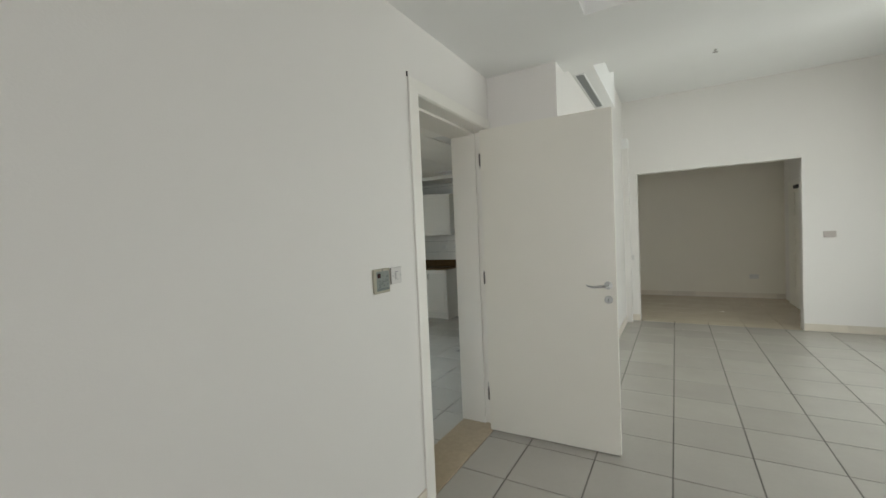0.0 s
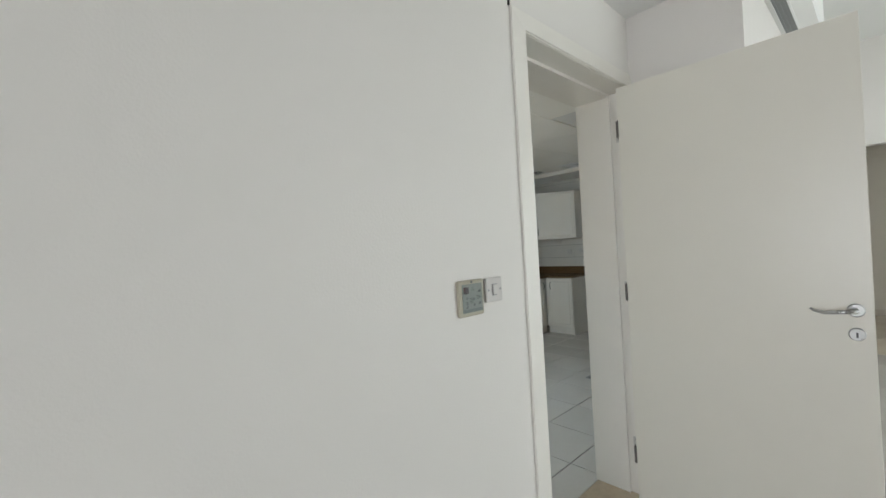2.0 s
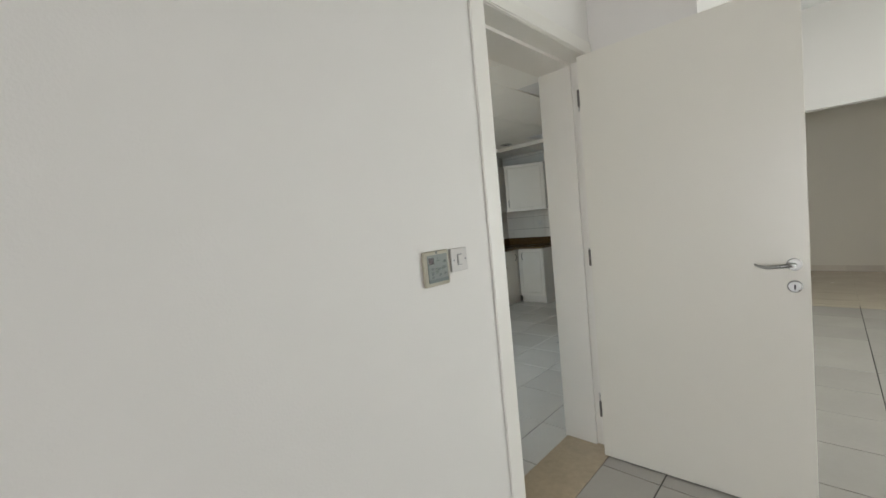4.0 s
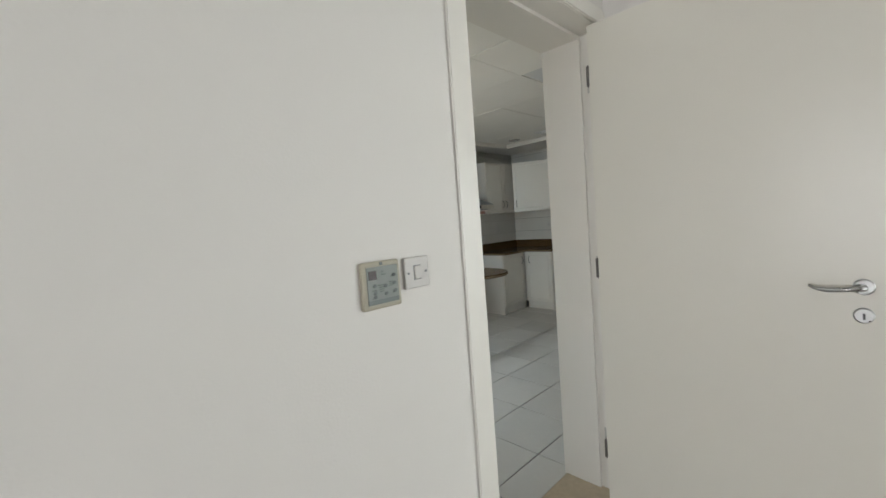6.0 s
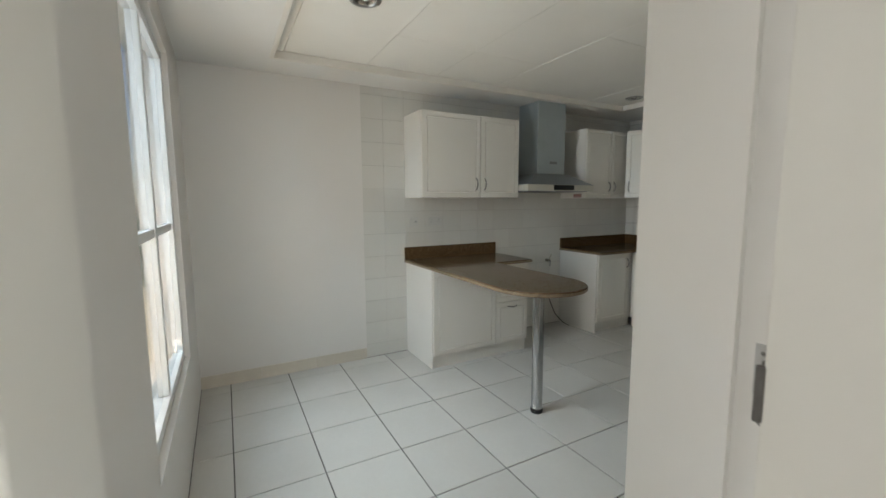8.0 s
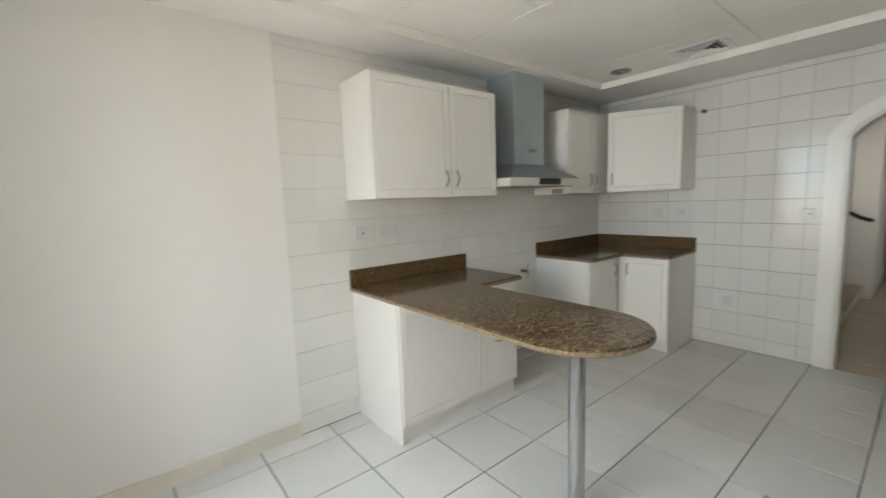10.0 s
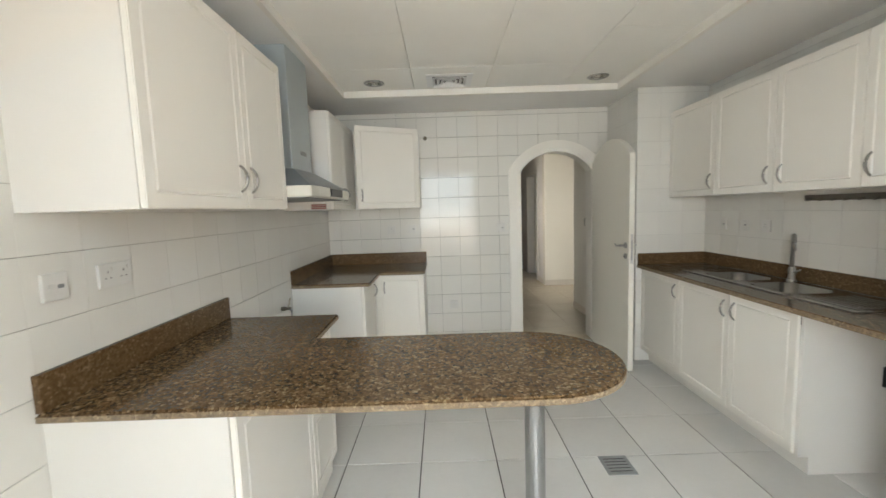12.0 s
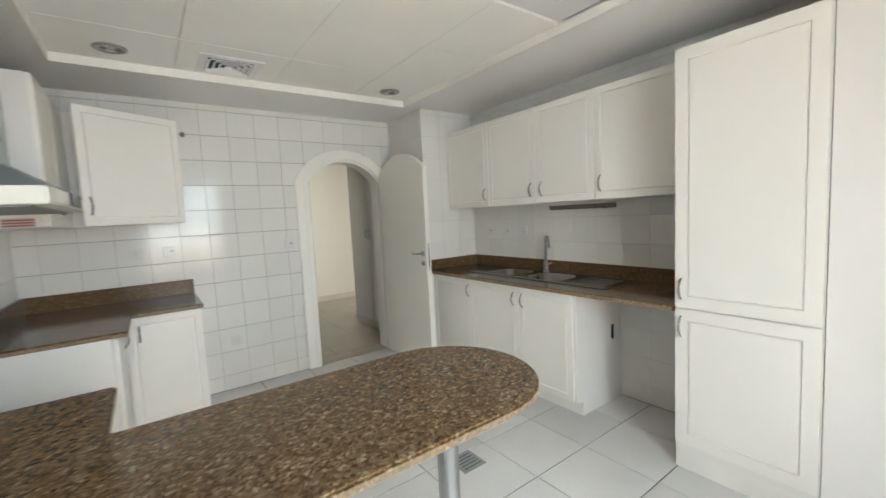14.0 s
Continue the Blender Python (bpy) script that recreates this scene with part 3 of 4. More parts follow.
# upper cabinet beside the hood
UZ0, UZ1 = 1.488, 2.232
up_a = thing("wall_cabinet", (-3.1, 2.18, UZ0), "white two-door wall cabinet above the granite counter", "cabinet", "kitchen wall cabinets")
part("body", box((HOOD_X, 1.652, UZ0), (-2.938, 2.706, UZ1), 0.0015), CARCASS, up_a)
fm = facing((-2.938, 1.654, 0), (0, 1, 0), (1, 0, 0))
for i, (a, b) in enumerate(((0.0, 0.60), (0.603, 1.05))):
    d = front("door", up_a, fm, b - a, UZ1 - UZ0 - 0.004, UZ0 + 0.002, a)
    bow_handle(d, fm, b - 0.045 if i == 0 else a + 0.045, UZ0 + 0.125)
# beyond the hood, with the corner cabinet whose door stands ajar
up_d = thing("wall_cabinet", (-3.1, 4.05, UZ0), "white wall cabinet between hood and corner", "cabinet", "kitchen wall cabinets")
part("body", box((HOOD_X, 3.632, UZ0), (-2.938, 4.79, UZ1), 0.0015), CARCASS, up_d)
fm = facing((-2.938, 3.634, 0), (0, 1, 0), (1, 0, 0))
for i, (a, b) in enumerate(((0.0, 0.40), (0.403, 0.80))):
    d = front("door", up_d, fm, b - a, UZ1 - UZ0 - 0.004, UZ0 + 0.002, a, frame_w=0.05)
    bow_handle(d, fm, b - 0.04 if i == 0 else a + 0.04, UZ0 + 0.125)
up_c = thing("wall_cabinet", (-2.6, 4.63, UZ0), "white corner wall cabinet with its door ajar", "cabinet", "kitchen wall cabinets")
part("side_panel", boxes(((-2.318, 4.47, UZ0), (-2.30, FAR_Y, UZ1))), CARCASS, up_c)
part("bottom_panel", boxes(((-2.935, 4.47, UZ0), (-2.318, FAR_Y, UZ0 + 0.018))), CARCASS, up_c)
part("top_panel", boxes(((-2.935, 4.47, UZ1 - 0.018), (-2.318, FAR_Y, UZ1))), CARCASS, up_c)
part("back_panel", boxes(((-2.935, FAR_Y - 0.008, UZ0 + 0.018), (-2.318, FAR_Y, UZ1 - 0.018))), CARCASS, up_c)
part("shelf", boxes(((-2.935, 4.49, UZ0 + 0.36), (-2.318, FAR_Y - 0.008, UZ0 + 0.378))), CARCASS, up_c)
part("filler_panel", box((-2.917, 4.452, UZ0), (-2.76, 4.469, UZ1), 0.001), CABINET, up_c, "white filler strip in the corner")
ajar = radians(27)
fm = facing((-2.30, 4.468, 0), (-math.cos(ajar), -math.sin(ajar), 0), (math.sin(ajar), -math.cos(ajar), 0))
fm.col[1][:3] = (math.sin(-ajar), math.cos(ajar), 0)
d = front("door", up_c, fm, 0.615, UZ1 - UZ0 - 0.004, UZ0 + 0.002, 0.0, plain=False)
bow_handle(d, fm, 0.575, UZ0 + 0.125)

# base cabinets
TOP, SLAB = 0.905, 0.03
BT = TOP - SLAB
base_a = thing("base_cabinet", (-3.0, 2.17, 0), "white base cabinet with a door and drawers", "cabinet", "kitchen base cabinets")
part("side_panel", box((HOOD_X, 1.652, 0.0), (-2.745, 1.67, BT), 0.001), CARCASS, base_a)
part("body", boxes(((HOOD_X, 1.67, 0.11), (-2.745, 2.68, BT))), CARCASS, base_a)
part("kick_board", box((-2.772, 1.67, 0.0), (-2.757, 2.68, 0.112), 0.001), KICK, base_a, "off-white kick board")
fm = facing((-2.743, 1.656, 0), (0, 1, 0), (1, 0, 0))
d = front("door", base_a, fm, 0.648, 0.745, 0.122, 0.0)
d = front("drawer", base_a, fm, 0.37, 0.352, 0.515, 0.652)
bow_handle(d, fm, 0.837, 0.69, False)
d = front("drawer", base_a, fm, 0.37, 0.388, 0.122, 0.652)
bow_handle(d, fm, 0.837, 0.468, False)

base_d = thing("base_cabinet", (-3.0, 4.1, 0), "white base cabinet at the end of the cooker gap", "cabinet", "kitchen base cabinets")
part("side_panel", box((HOOD_X, 3.652, 0.0), (-2.745, 3.67, BT), 0.001), CARCASS, base_d)
part("body", boxes(((HOOD_X, 3.67, 0.11), (-2.745, FAR_Y, BT))), CARCASS, base_d)
part("kick_board", box((-2.80, 3.67, 0.0), (-2.785, 4.26, 0.11), 0.001), KICK, base_d, "off-white kick board")
fm = facing((-2.743, 3.656, 0), (0, 1, 0), (1, 0, 0))
d = front("door", base_d, fm, 0.50, 0.745, 0.122, 0.0)
bow_handle(d, fm, 0.455, 0.755)
base_c = thing("base_cabinet", (-2.5, 4.5, 0), "white corner base cabinet under granite", "cabinet", "kitchen base cabinets")
part("side_panel", box((-2.292, 4.222, 0.0), (-2.274, FAR_Y, BT), 0.001), CARCASS, base_c)
part("body", boxes(((-2.74, 4.222, 0.11), (-2.292, FAR_Y, BT))), CARCASS, base_c)
part("kick_board", box((-2.74, 4.262, 0.0), (-2.292, 4.277, 0.11), 0.001), KICK, base_c, "off-white kick board")
fm = facing((-2.715, 4.22, 0), (1, 0, 0), (0, -1, 0))
d = front("door", base_c, fm, 0.44, 0.745, 0.122, 0.0)
bow_handle(d, fm, 0.075, 0.755)

# sink run
SF = -0.262
for i, (a, b, hx) in enumerate(((2.525, 3.012, 0.445), (3.012, 3.560, 0.05), (3.560, 4.148, 0.05))):
    c = thing("base_cabinet", (0.0, (a + b) / 2, 0), "white base cabinet under the sink counter", "cabinet", "kitchen base cabinets")
    if i == 0:
        part("side_panel", prism([(SF + 0.06, 0), (SINK_X, 0), (SINK_X, BT), (SF, BT), (SF, 0.10), (SF + 0.06, 0.10)], "y", 2.507, 2.525), CARCASS, c)
        part("body", boxes(((SF, 2.525, 0.11), (SINK_X, b - 0.001, 0.70))), CARCASS, c)
        part("cable_clip", boxes(((0.155, 2.497, 0.47), (0.18, 2.507, 0.58)), bevel=0.008), BLACK, c, "black plastic plug on the side")
    else:
        part("body", boxes(((SF, a, 0.11), (SINK_X, b - 0.001, 0.70))), CARCASS, c)
    part("kick_board", box((SF + 0.06, a, 0.0), (SF + 0.075, b - 0.001, 0.105), 0.001), KICK, c, "off-white kick board")
    fm = facing((SF, a, 0), (0, 1, 0), (-1, 0, 0))
    fm.col[1][:3] = (1, 0, 0)
    d = front("door", c, fm, b - a, 0.755, 0.112, 0.0)
    bow_handle(d, fm, hx if i != 0 else b - a - 0.04, 0.765)
US = -0.022
for i, (a, b, hx) in enumerate(((1.862, 2.494, 0.57), (2.494, 3.012, 0.46), (3.012, 3.550, 0.05), (3.550, 4.150, 0.05))):
    c = thing("wall_cabinet", (0.13, (a + b) / 2, UZ0 + 0.01), "white wall cabinet above the sink", "cabinet", "kitchen wall cabinets")
    part("body", box((US, a, UZ0 + 0.012), (SINK_X, b - 0.001, UZ1 + 0.012), 0.001), CARCASS, c)
    fm = facing((US, a, 0), (0, 1, 0), (-1, 0, 0))
    fm.col[1][:3] = (1, 0, 0)
    d = front("door", c, fm, b - a, UZ1 - UZ0 - 0.004, UZ0 + 0.014, 0.0)
    bow_handle(d, fm, hx if i else b - a - 0.045, UZ0 + 0.12)
tall = thing("tall_cabinet", (0.0, 1.56, 0), "tall white larder cabinet with two doors", "cabinet", "kitchen tall cabinets")
part("body", boxes(((-0.29, 1.266, 0.11), (SINK_X, 1.857, 2.222))), CARCASS, tall)
part("kick_board", box((-0.288, 1.266, 0.0), (-0.273, 1.857, 0.11), 0.001), KICK, tall, "off-white kick board")
part("kick_return", box((-0.272, 1.842, 0.0), (SINK_X, 1.857, 0.11), 0.001), KICK, tall)
fm = facing((-0.292, 1.268, 0), (0, 1, 0), (-1, 0, 0))
fm.col[1][:3] = (1, 0, 0)
d = front("door", tall, fm, 0.587, 1.318, 0.900, 0.0, frame_w=0.085)
bow_handle(d, fm, 0.555, 1.0)
d = front("door", tall, fm, 0.587, 0.742, 0.152, 0.0, frame_w=0.085)
bow_handle(d, fm, 0.555, 0.80)

# ---- granite ----
def slab(name, outline, label):
    """A polished slab with a paler, matt sawn edge band a millimetre proud of it."""
    t = thing(name, (*outline[0], TOP - SLAB), label, "worktop")
    part("top", prism(outline, "z", TOP - SLAB, TOP, 0.006), GRANITE, t)
    pts = [Vector(p) for p in outline]
    n = len(pts)
    bm = bmesh.new()
    rings = []
    for off, z in ((-0.004, TOP - SLAB + 0.003), (0.0012, TOP - SLAB + 0.005), (0.0012, TOP - 0.009), (-0.004, TOP - 0.006)):
        ring = []
        for i, p in enumerate(pts):
            d0, d1 = (p - pts[i - 1]).normalized(), (pts[(i + 1) % n] - p).normalized()
            out = Vector((d0.y + d1.y, -d0.x - d1.x)).normalized()
            out = out / max(0.5, out.dot(Vector((d1.y, -d1.x))))
            wall = p.x < HOOD_X + 0.01 or p.y > FAR_Y - 0.01
            q = p if wall else p + out * off
            ring.append(bm.verts.new((q.x, q.y, z)))
        rings.append(ring)
    for a, b in zip(rings, rings[1:]):
        for i in range(n):
            if not all((p.x < HOOD_X + 0.01 or p.y > FAR_Y - 0.01) for p in (pts[i], pts[(i + 1) % n])):
                bm.faces.new((a[i], a[(i + 1) % n], b[(i + 1) % n], b[i]))
    part("edge", bm, GRANITE_EDGE, t, "pale sawn granite edge")
    return t


tip = [(-1.772 + 0.317 * math.cos(a), 1.955 + 0.317 * math.sin(a)) for a in [math.pi * (i / 24 - 0.5) for i in range(25)]]
slab("granite_peninsula", [(HOOD_X + 0.001, 1.632)] + [(-2.0, 1.637)] + tip + [(-2.0, 2.272)] + [(-2.66, 2.272), (-2.675, 2.29), (-2.677, 2.69), (HOOD_X + 0.001, 2.69)],
     "speckled brown granite counter with a rounded breakfast peninsula")
slab("granite_corner_counter", [(HOOD_X + 0.001, 3.636), (-2.672, 3.636), (-2.672, 4.168), (-2.262, 4.168), (-2.262, FAR_Y - 0.001), (HOOD_X + 0.001, FAR_Y - 0.001)],
     "speckled brown granite counter in the kitchen corner")
tagged(part("granite_upstand", box((HOOD_X + 0.001, 1.634, TOP), (HOOD_X + 0.022, 2.688, 1.02), 0.003), GRANITE_STRIP), "brown granite upstand against the tiles", "upstand")
tagged(part("granite_upstand", box((HOOD_X + 0.001, 3.638, TOP), (HOOD_X + 0.022, FAR_Y - 0.001, 1.02), 0.003), GRANITE_STRIP), "brown granite upstand against the tiles", "upstand")
tagged(part("granite_upstand", box((HOOD_X + 0.023, FAR_Y - 0.022, TOP), (-2.264, FAR_Y - 0.001, 1.02), 0.003), GRANITE_STRIP), "brown granite upstand against the tiles", "upstand")
# sink counter with its two cut-outs
CX0, CX1, CY0, CY1 = -0.325, SINK_X - 0.001, 1.859, 4.149
sink_top = thing("granite_sink_counter", (CX0, CY0, TOP - SLAB), "speckled brown granite counter round the sink", "worktop")
bm = boxes(((CX0, CY0, TOP - SLAB), (-0.13, CY1, TOP)), ((0.215, CY0, TOP - SLAB), (CX1, CY1, TOP)), ((-0.13, CY0, TOP - SLAB), (0.215, 2.74, TOP)),
           ((-0.13, 3.60, TOP - SLAB), (0.215, CY1, TOP)))
part("top", bm, GRANITE, sink_top)
part("edge", boxes(((CX0 - 0.0015, CY0 + 0.002, TOP - SLAB + 0.001), (CX0 + 0.001, CY1 - 0.002, TOP - 0.005))), GRANITE_EDGE, sink_top, "pale sawn granite edge")
tagged(part("granite_upstand", box((SINK_X - 0.022, CY0, TOP), (SINK_X - 0.001, CY1 - 0.022, 1.005), 0.003), GRANITE_STRIP), "brown granite upstand behind the sink", "upstand")
tagged(part("granite_upstand", box((-0.32, CY1 - 0.022, TOP), (SINK_X - 0.001, CY1 - 0.001, 1.005), 0.003), GRANITE_STRIP), "brown granite upstand against the pier", "upstand")

post = thing("counter_leg", (-1.765, 1.962, 0), "round steel leg under the peninsula", "table leg")
part("column", lathe([(0.038, 0.03), (0.038, BT)], (-1.765, 1.962, 0), "z", 32), STEEL, post, smooth=False)
part("foot", lathe([(0.040, 0.0), (0.042, 0.004), (0.042, 0.028), (0.039, 0.032)], (-1.765, 1.962, 0), "z", 32), BLACK, post, "black plastic foot")

# ---- extractor hood ----
hood = thing("extractor_hood", (-3.1, 3.165, 1.55), "steel chimney hood under blue protective film", "extractor hood")
part("chimney", box((HOOD_X, 3.0, 1.72), (-2.985, 3.375, SOFFIT), 0.004), HOOD_FILM, hood, "blue filmed steel chimney")
cb = bmesh.new()
lo = [(HOOD_X, 2.715), (-2.79, 2.715), (-2.775, 2.80), (-2.77, 3.165), (-2.775, 3.53), (-2.79, 3.615), (HOOD_X, 3.615)]
hi = [(HOOD_X, 2.97), (-2.97, 2.97), (-2.965, 3.05), (-2.96, 3.165), (-2.965, 3.28), (-2.97, 3.405), (HOOD_X, 3.405)]
va = [cb.verts.new((*p, 1.615)) for p in lo]
vb = [cb.verts.new((*p, 1.735)) for p in hi]
cb.faces.new(va)
cb.faces.new(vb)
for i in range(7):
    cb.faces.new((va[i], va[(i + 1) % 7], vb[(i + 1) % 7], vb[i]))
part("canopy", cb, HOOD_CANOPY, hood, "sloped filmed canopy")
part("rim", prism(lo, "z", 1.555, 1.615, 0.006), HOOD_RIM, hood, "ivory-toned steel rim")
part("filter", boxes(((-3.25, 2.76, 1.549), (-2.84, 3.57, 1.556))), GRILLE, hood, "dark grease filter")
part("control_panel", boxes(((-2.774, 3.03, 1.562), (-2.764, 3.30, 1.611))), BLACK, hood, "black glossy control panel")
part("badge", boxes(((-2.986, 3.165, 1.838), (-2.982, 3.265, 1.866))), GRILLE, hood, "small dark maker's badge")

sticker = part("label", boxes(((-3.09, 3.6285, 1.492), (-2.97, 3.6318, 1.535))), STICKER, up_d, "faded label with red bars")
for i in range(3):
    part("printed_bar", boxes(((-3.085, 3.6275, 1.496 + i * 0.013), (-2.975, 3.6286, 1.503 + i * 0.013))), RED, sticker)

# gas tap in the cooker gap
gas = thing("gas_tap", (-3.27, 3.43, 0.76), "brass gas tap with a lever on the tiles", "tap")
part("valve", lathe([(0.016, 0), (0.016, 0.03), (0.010, 0.035), (0.010, 0.07)], (HOOD_X, 3.43, 0.77), "x", 12), BRASS, gas)
part("tap_lever", tube([(HOOD_X + 0.05, 3.43, 0.78), (HOOD_X + 0.055, 3.44, 0.81), (HOOD_X + 0.06, 3.455, 0.845)], 0.006, 8), CREAM, gas, "yellowed lever")
part("spout", tube([(HOOD_X + 0.06, 3.43, 0.77), (HOOD_X + 0.075, 3.425, 0.755), (HOOD_X + 0.075, 3.42, 0.71)], 0.009, 8), GRILLE, gas)
tagged(part("cable", tube([(HOOD_X + 0.03, 3.42, 0.46), (HOOD_X + 0.05, 3.45, 0.30), (HOOD_X + 0.09, 3.50, 0.14), (HOOD_X + 0.14, 3.58, 0.035), (HOOD_X + 0.2, 3.62, 0.006)], 0.005, 8), BLACK, smooth=True),
       "black cooker cable hanging to the floor", "cable")

# ---- sink, tap, rail ----
def bowl(parent, x0, y0, x1, y1, z, depth, flange):
    """A pressed bowl: flange out to a rectangle, rounded wall, floor."""
    def ring(ax0, ay0, ax1, ay1, r, h, n=8):
        pts = []
        for cx, cy, a0 in ((ax1 - r, ay1 - r, 0), (ax0 + r, ay1 - r, 90), (ax0 + r, ay0 + r, 180), (ax1 - r, ay0 + r, 270)):
            for i in range(n):
                a = radians(a0 + 90 * i / (n - 1))
                pts.append((cx + r * math.cos(a), cy + r * math.sin(a), h))
        return pts
    bm = bmesh.new()
    deck = bmesh.new()
    outer, inner = [[deck.verts.new(p) for p in q] for q in (ring(*flange, 0.0001, z), ring(x0 - 0.006, y0 - 0.006, x1 + 0.006, y1 + 0.006, 0.09, z))]
    for k in range(len(outer)):
        deck.faces.new((outer[k], outer[(k + 1) % len(outer)], inner[(k + 1) % len(outer)], inner[k]))
    part("flange", deck, SINK_STEEL, parent, "pressed steel deck round the bowl")
    rings = [ring(x0 - 0.006, y0 - 0.006, x1 + 0.006, y1 + 0.006, 0.09, z), ring(x0, y0, x1, y1, 0.085, z - 0.006),
             ring(x0 + 0.012, y0 + 0.012, x1 - 0.012, y1 - 0.012, 0.08, z - depth + 0.03), ring(x0 + 0.04, y0 + 0.04, x1 - 0.04, y1 - 0.04, 0.06, z - depth)]
    rows = [[bm.verts.new(p) for p in r] for r in rings]
    for a, b in zip(rows, rows[1:]):
        n = len(a)
        for k in range(n):
            bm.faces.new((a[k], a[(k + 1) % n], b[(k + 1) % n], b[k]))
    bm.faces.new(rows[-1])
    ob = part("bowl", bm, BOWL_STEEL, parent, "round-cornered steel bowl", smooth=True)
    cx, cy = (x0 + x1) / 2, (y0 + y1) / 2
    part("drain_plug", lathe([(0.0, 0.004), (0.03, 0.004), (0.04, 0.001)], (cx, cy, z - depth), "z", 20), CHROME, ob)


sink = thing("kitchen_sink", (0.04, 3.05, TOP), "stainless steel double-bowl sink with a drainer", "sink")
RZ = TOP + 0.005
bowl(sink, -0.105, 3.215, 0.185, 3.565, RZ, 0.19, (-0.155, 3.17, 0.255, 3.74))
bowl(sink, -0.105, 2.775, 0.185, 3.125, RZ, 0.19, (-0.155, 2.73, 0.255, 3.17))
bm = boxes(((-0.155, 2.37, TOP), (0.255, 2.73, RZ)))
ribs = []
for i in range(8):
    ribs.append(box((-0.10 + i * 0.038, 2.41, RZ - 0.001), (-0.085 + i * 0.038, 2.69, RZ + 0.003), 0.0012))
drainer = part("drainer", bm, SINK_STEEL, sink, "ribbed steel drainer")
for rib in ribs:
    part("rib", rib, SINK_STEEL, drainer)
part("rim", boxes(((-0.158, 2.367, TOP), (-0.150, 3.743, RZ + 0.002)), ((0.250, 2.367, TOP), (0.258, 3.743, RZ + 0.002)), ((-0.15, 2.367, TOP), (0.25, 2.373, RZ + 0.002)),
                  ((-0.15, 3.737, TOP), (0.25, 3.743, RZ + 0.002))), STEEL, sink)
tap = thing("mixer_tap", (0.222, 3.15, RZ), "chrome swan-neck mixer tap on the sink", "tap")
part("tap_body", lathe([(0.028, 0), (0.026, 0.008), (0.021, 0.014), (0.021, 0.085), (0.015, 0.095), (0.0, 0.096)], (0.222, 3.15, RZ), "z", 20), CHROME, tap, smooth=False)
TX, TY = -math.cos(radians(52)), -math.sin(radians(52))
neck = [(0.222, 3.15, RZ + 0.08), (0.222, 3.15, RZ + 0.25)] + [(0.222 + TX * 0.06 * (1 - math.cos(a)), 3.15 + TY * 0.06 * (1 - math.cos(a)), RZ + 0.25 + 0.06 * math.sin(a)) for a in [math.pi * i / 10 for i in range(1, 11)]] + [(0.222 + TX * 0.122, 3.15 + TY * 0.122, RZ + 0.215)]
part("spout", tube(neck, 0.0115, 12), CHROME, tap, smooth=True)
part("tap_lever", tube([(0.222, 3.15, RZ + 0.06), (0.215, 3.11, RZ + 0.068), (0.21, 3.075, RZ + 0.085)], [0.009, 0.007, 0.006], 8), CHROME, tap, smooth=True)
rail = thing("utensil_rail", (0.275, 2.80, 1.45), "dark grey rail with pegs under the cabinets", "rail")
part("bar", box((0.262, 2.53, 1.438), (SINK_X, 3.13, 1.474), 0.003), RAIL, rail)
for y in (2.60, 2.68, 2.76, 2.84, 2.92, 3.00, 3.08):
    part("peg", tube([(0.262, y, 1.446), (0.235, y, 1.440), (0.228, y, 1.45)], 0.006, 8), RAIL, rail)


# ---- plates on the walls ----
def plate(name, label, frame_m, x, z, wide=0.086, high=0.086, kind="socket", mat=None):
    """A wall plate; frame_m: facing() of the wall, y into it."""
    t = thing(name, (frame_m @ Matrix.Translation((x, 0, z))).translation, label, "switch" if kind == "switch" else "socket", "wall plates")
    def place(bm):
        bmesh.ops.transform(bm, matrix=frame_m, verts=bm.verts)
        return bm
    part("plate", place(box((x - wide / 2, -0.011, z - high / 2), (x + wide / 2, 0.0, z + high / 2), 0.004)), mat or PLASTIC, t)
    if kind == "switch":
        # dark plate that draws the rocker's shadow line as colour
        part("rocker_slot", place(boxes(((x - 0.0125, -0.0114, z - 0.0195), (x + 0.0125, -0.0106, z + 0.0195)))), GRILLE, t)
        part("rocker", place(box((x - 0.0105, -0.0165, z - 0.017), (x + 0.0105, -0.0108, z + 0.017), 0.002)), mat or PLASTIC, t)
        for s in (-1, 1):
            part("screw", place(lathe([(0.0, -0.0125), (0.0035, -0.0125), (0.0035, -0.0105)], (x + s * 0.030, 0, z), "y", 10)), GRILLE, t)
    elif kind == "socket":
        n = 2 if wide > 0.12 else 1
        for i in range(n):
            cx = x + (i - (n - 1) / 2) * 0.07
            for dx, dz, w, h in ((0, 0.012, 0.004, 0.009), (-0.011, -0.010, 0.008, 0.004), (0.011, -0.010, 0.008, 0.004)):
                part("pin_hole", place(boxes(((cx + dx - w / 2, -0.0118, z + dz - h / 2), (cx + dx + w / 2, -0.0108, z + dz + h / 2)))), PIN, t)
            part("rocker", place(box((cx + 0.016, -0.014, z + 0.014), (cx + 0.026, -0.010, z + 0.030), 0.001)), PLASTIC, t)
    elif kind == "spur":
        part("rocker", place(box((x - 0.024, -0.0145, z - 0.010), (x - 0.006, -0.010, z + 0.010), 0.0015)), PLASTIC, t)
        part("fuse_slot", place(boxes(((x + 0.006, -0.0118, z - 0.006), (x + 0.026, -0.0108, z + 0.006)))), GRILLE, t)
    return t


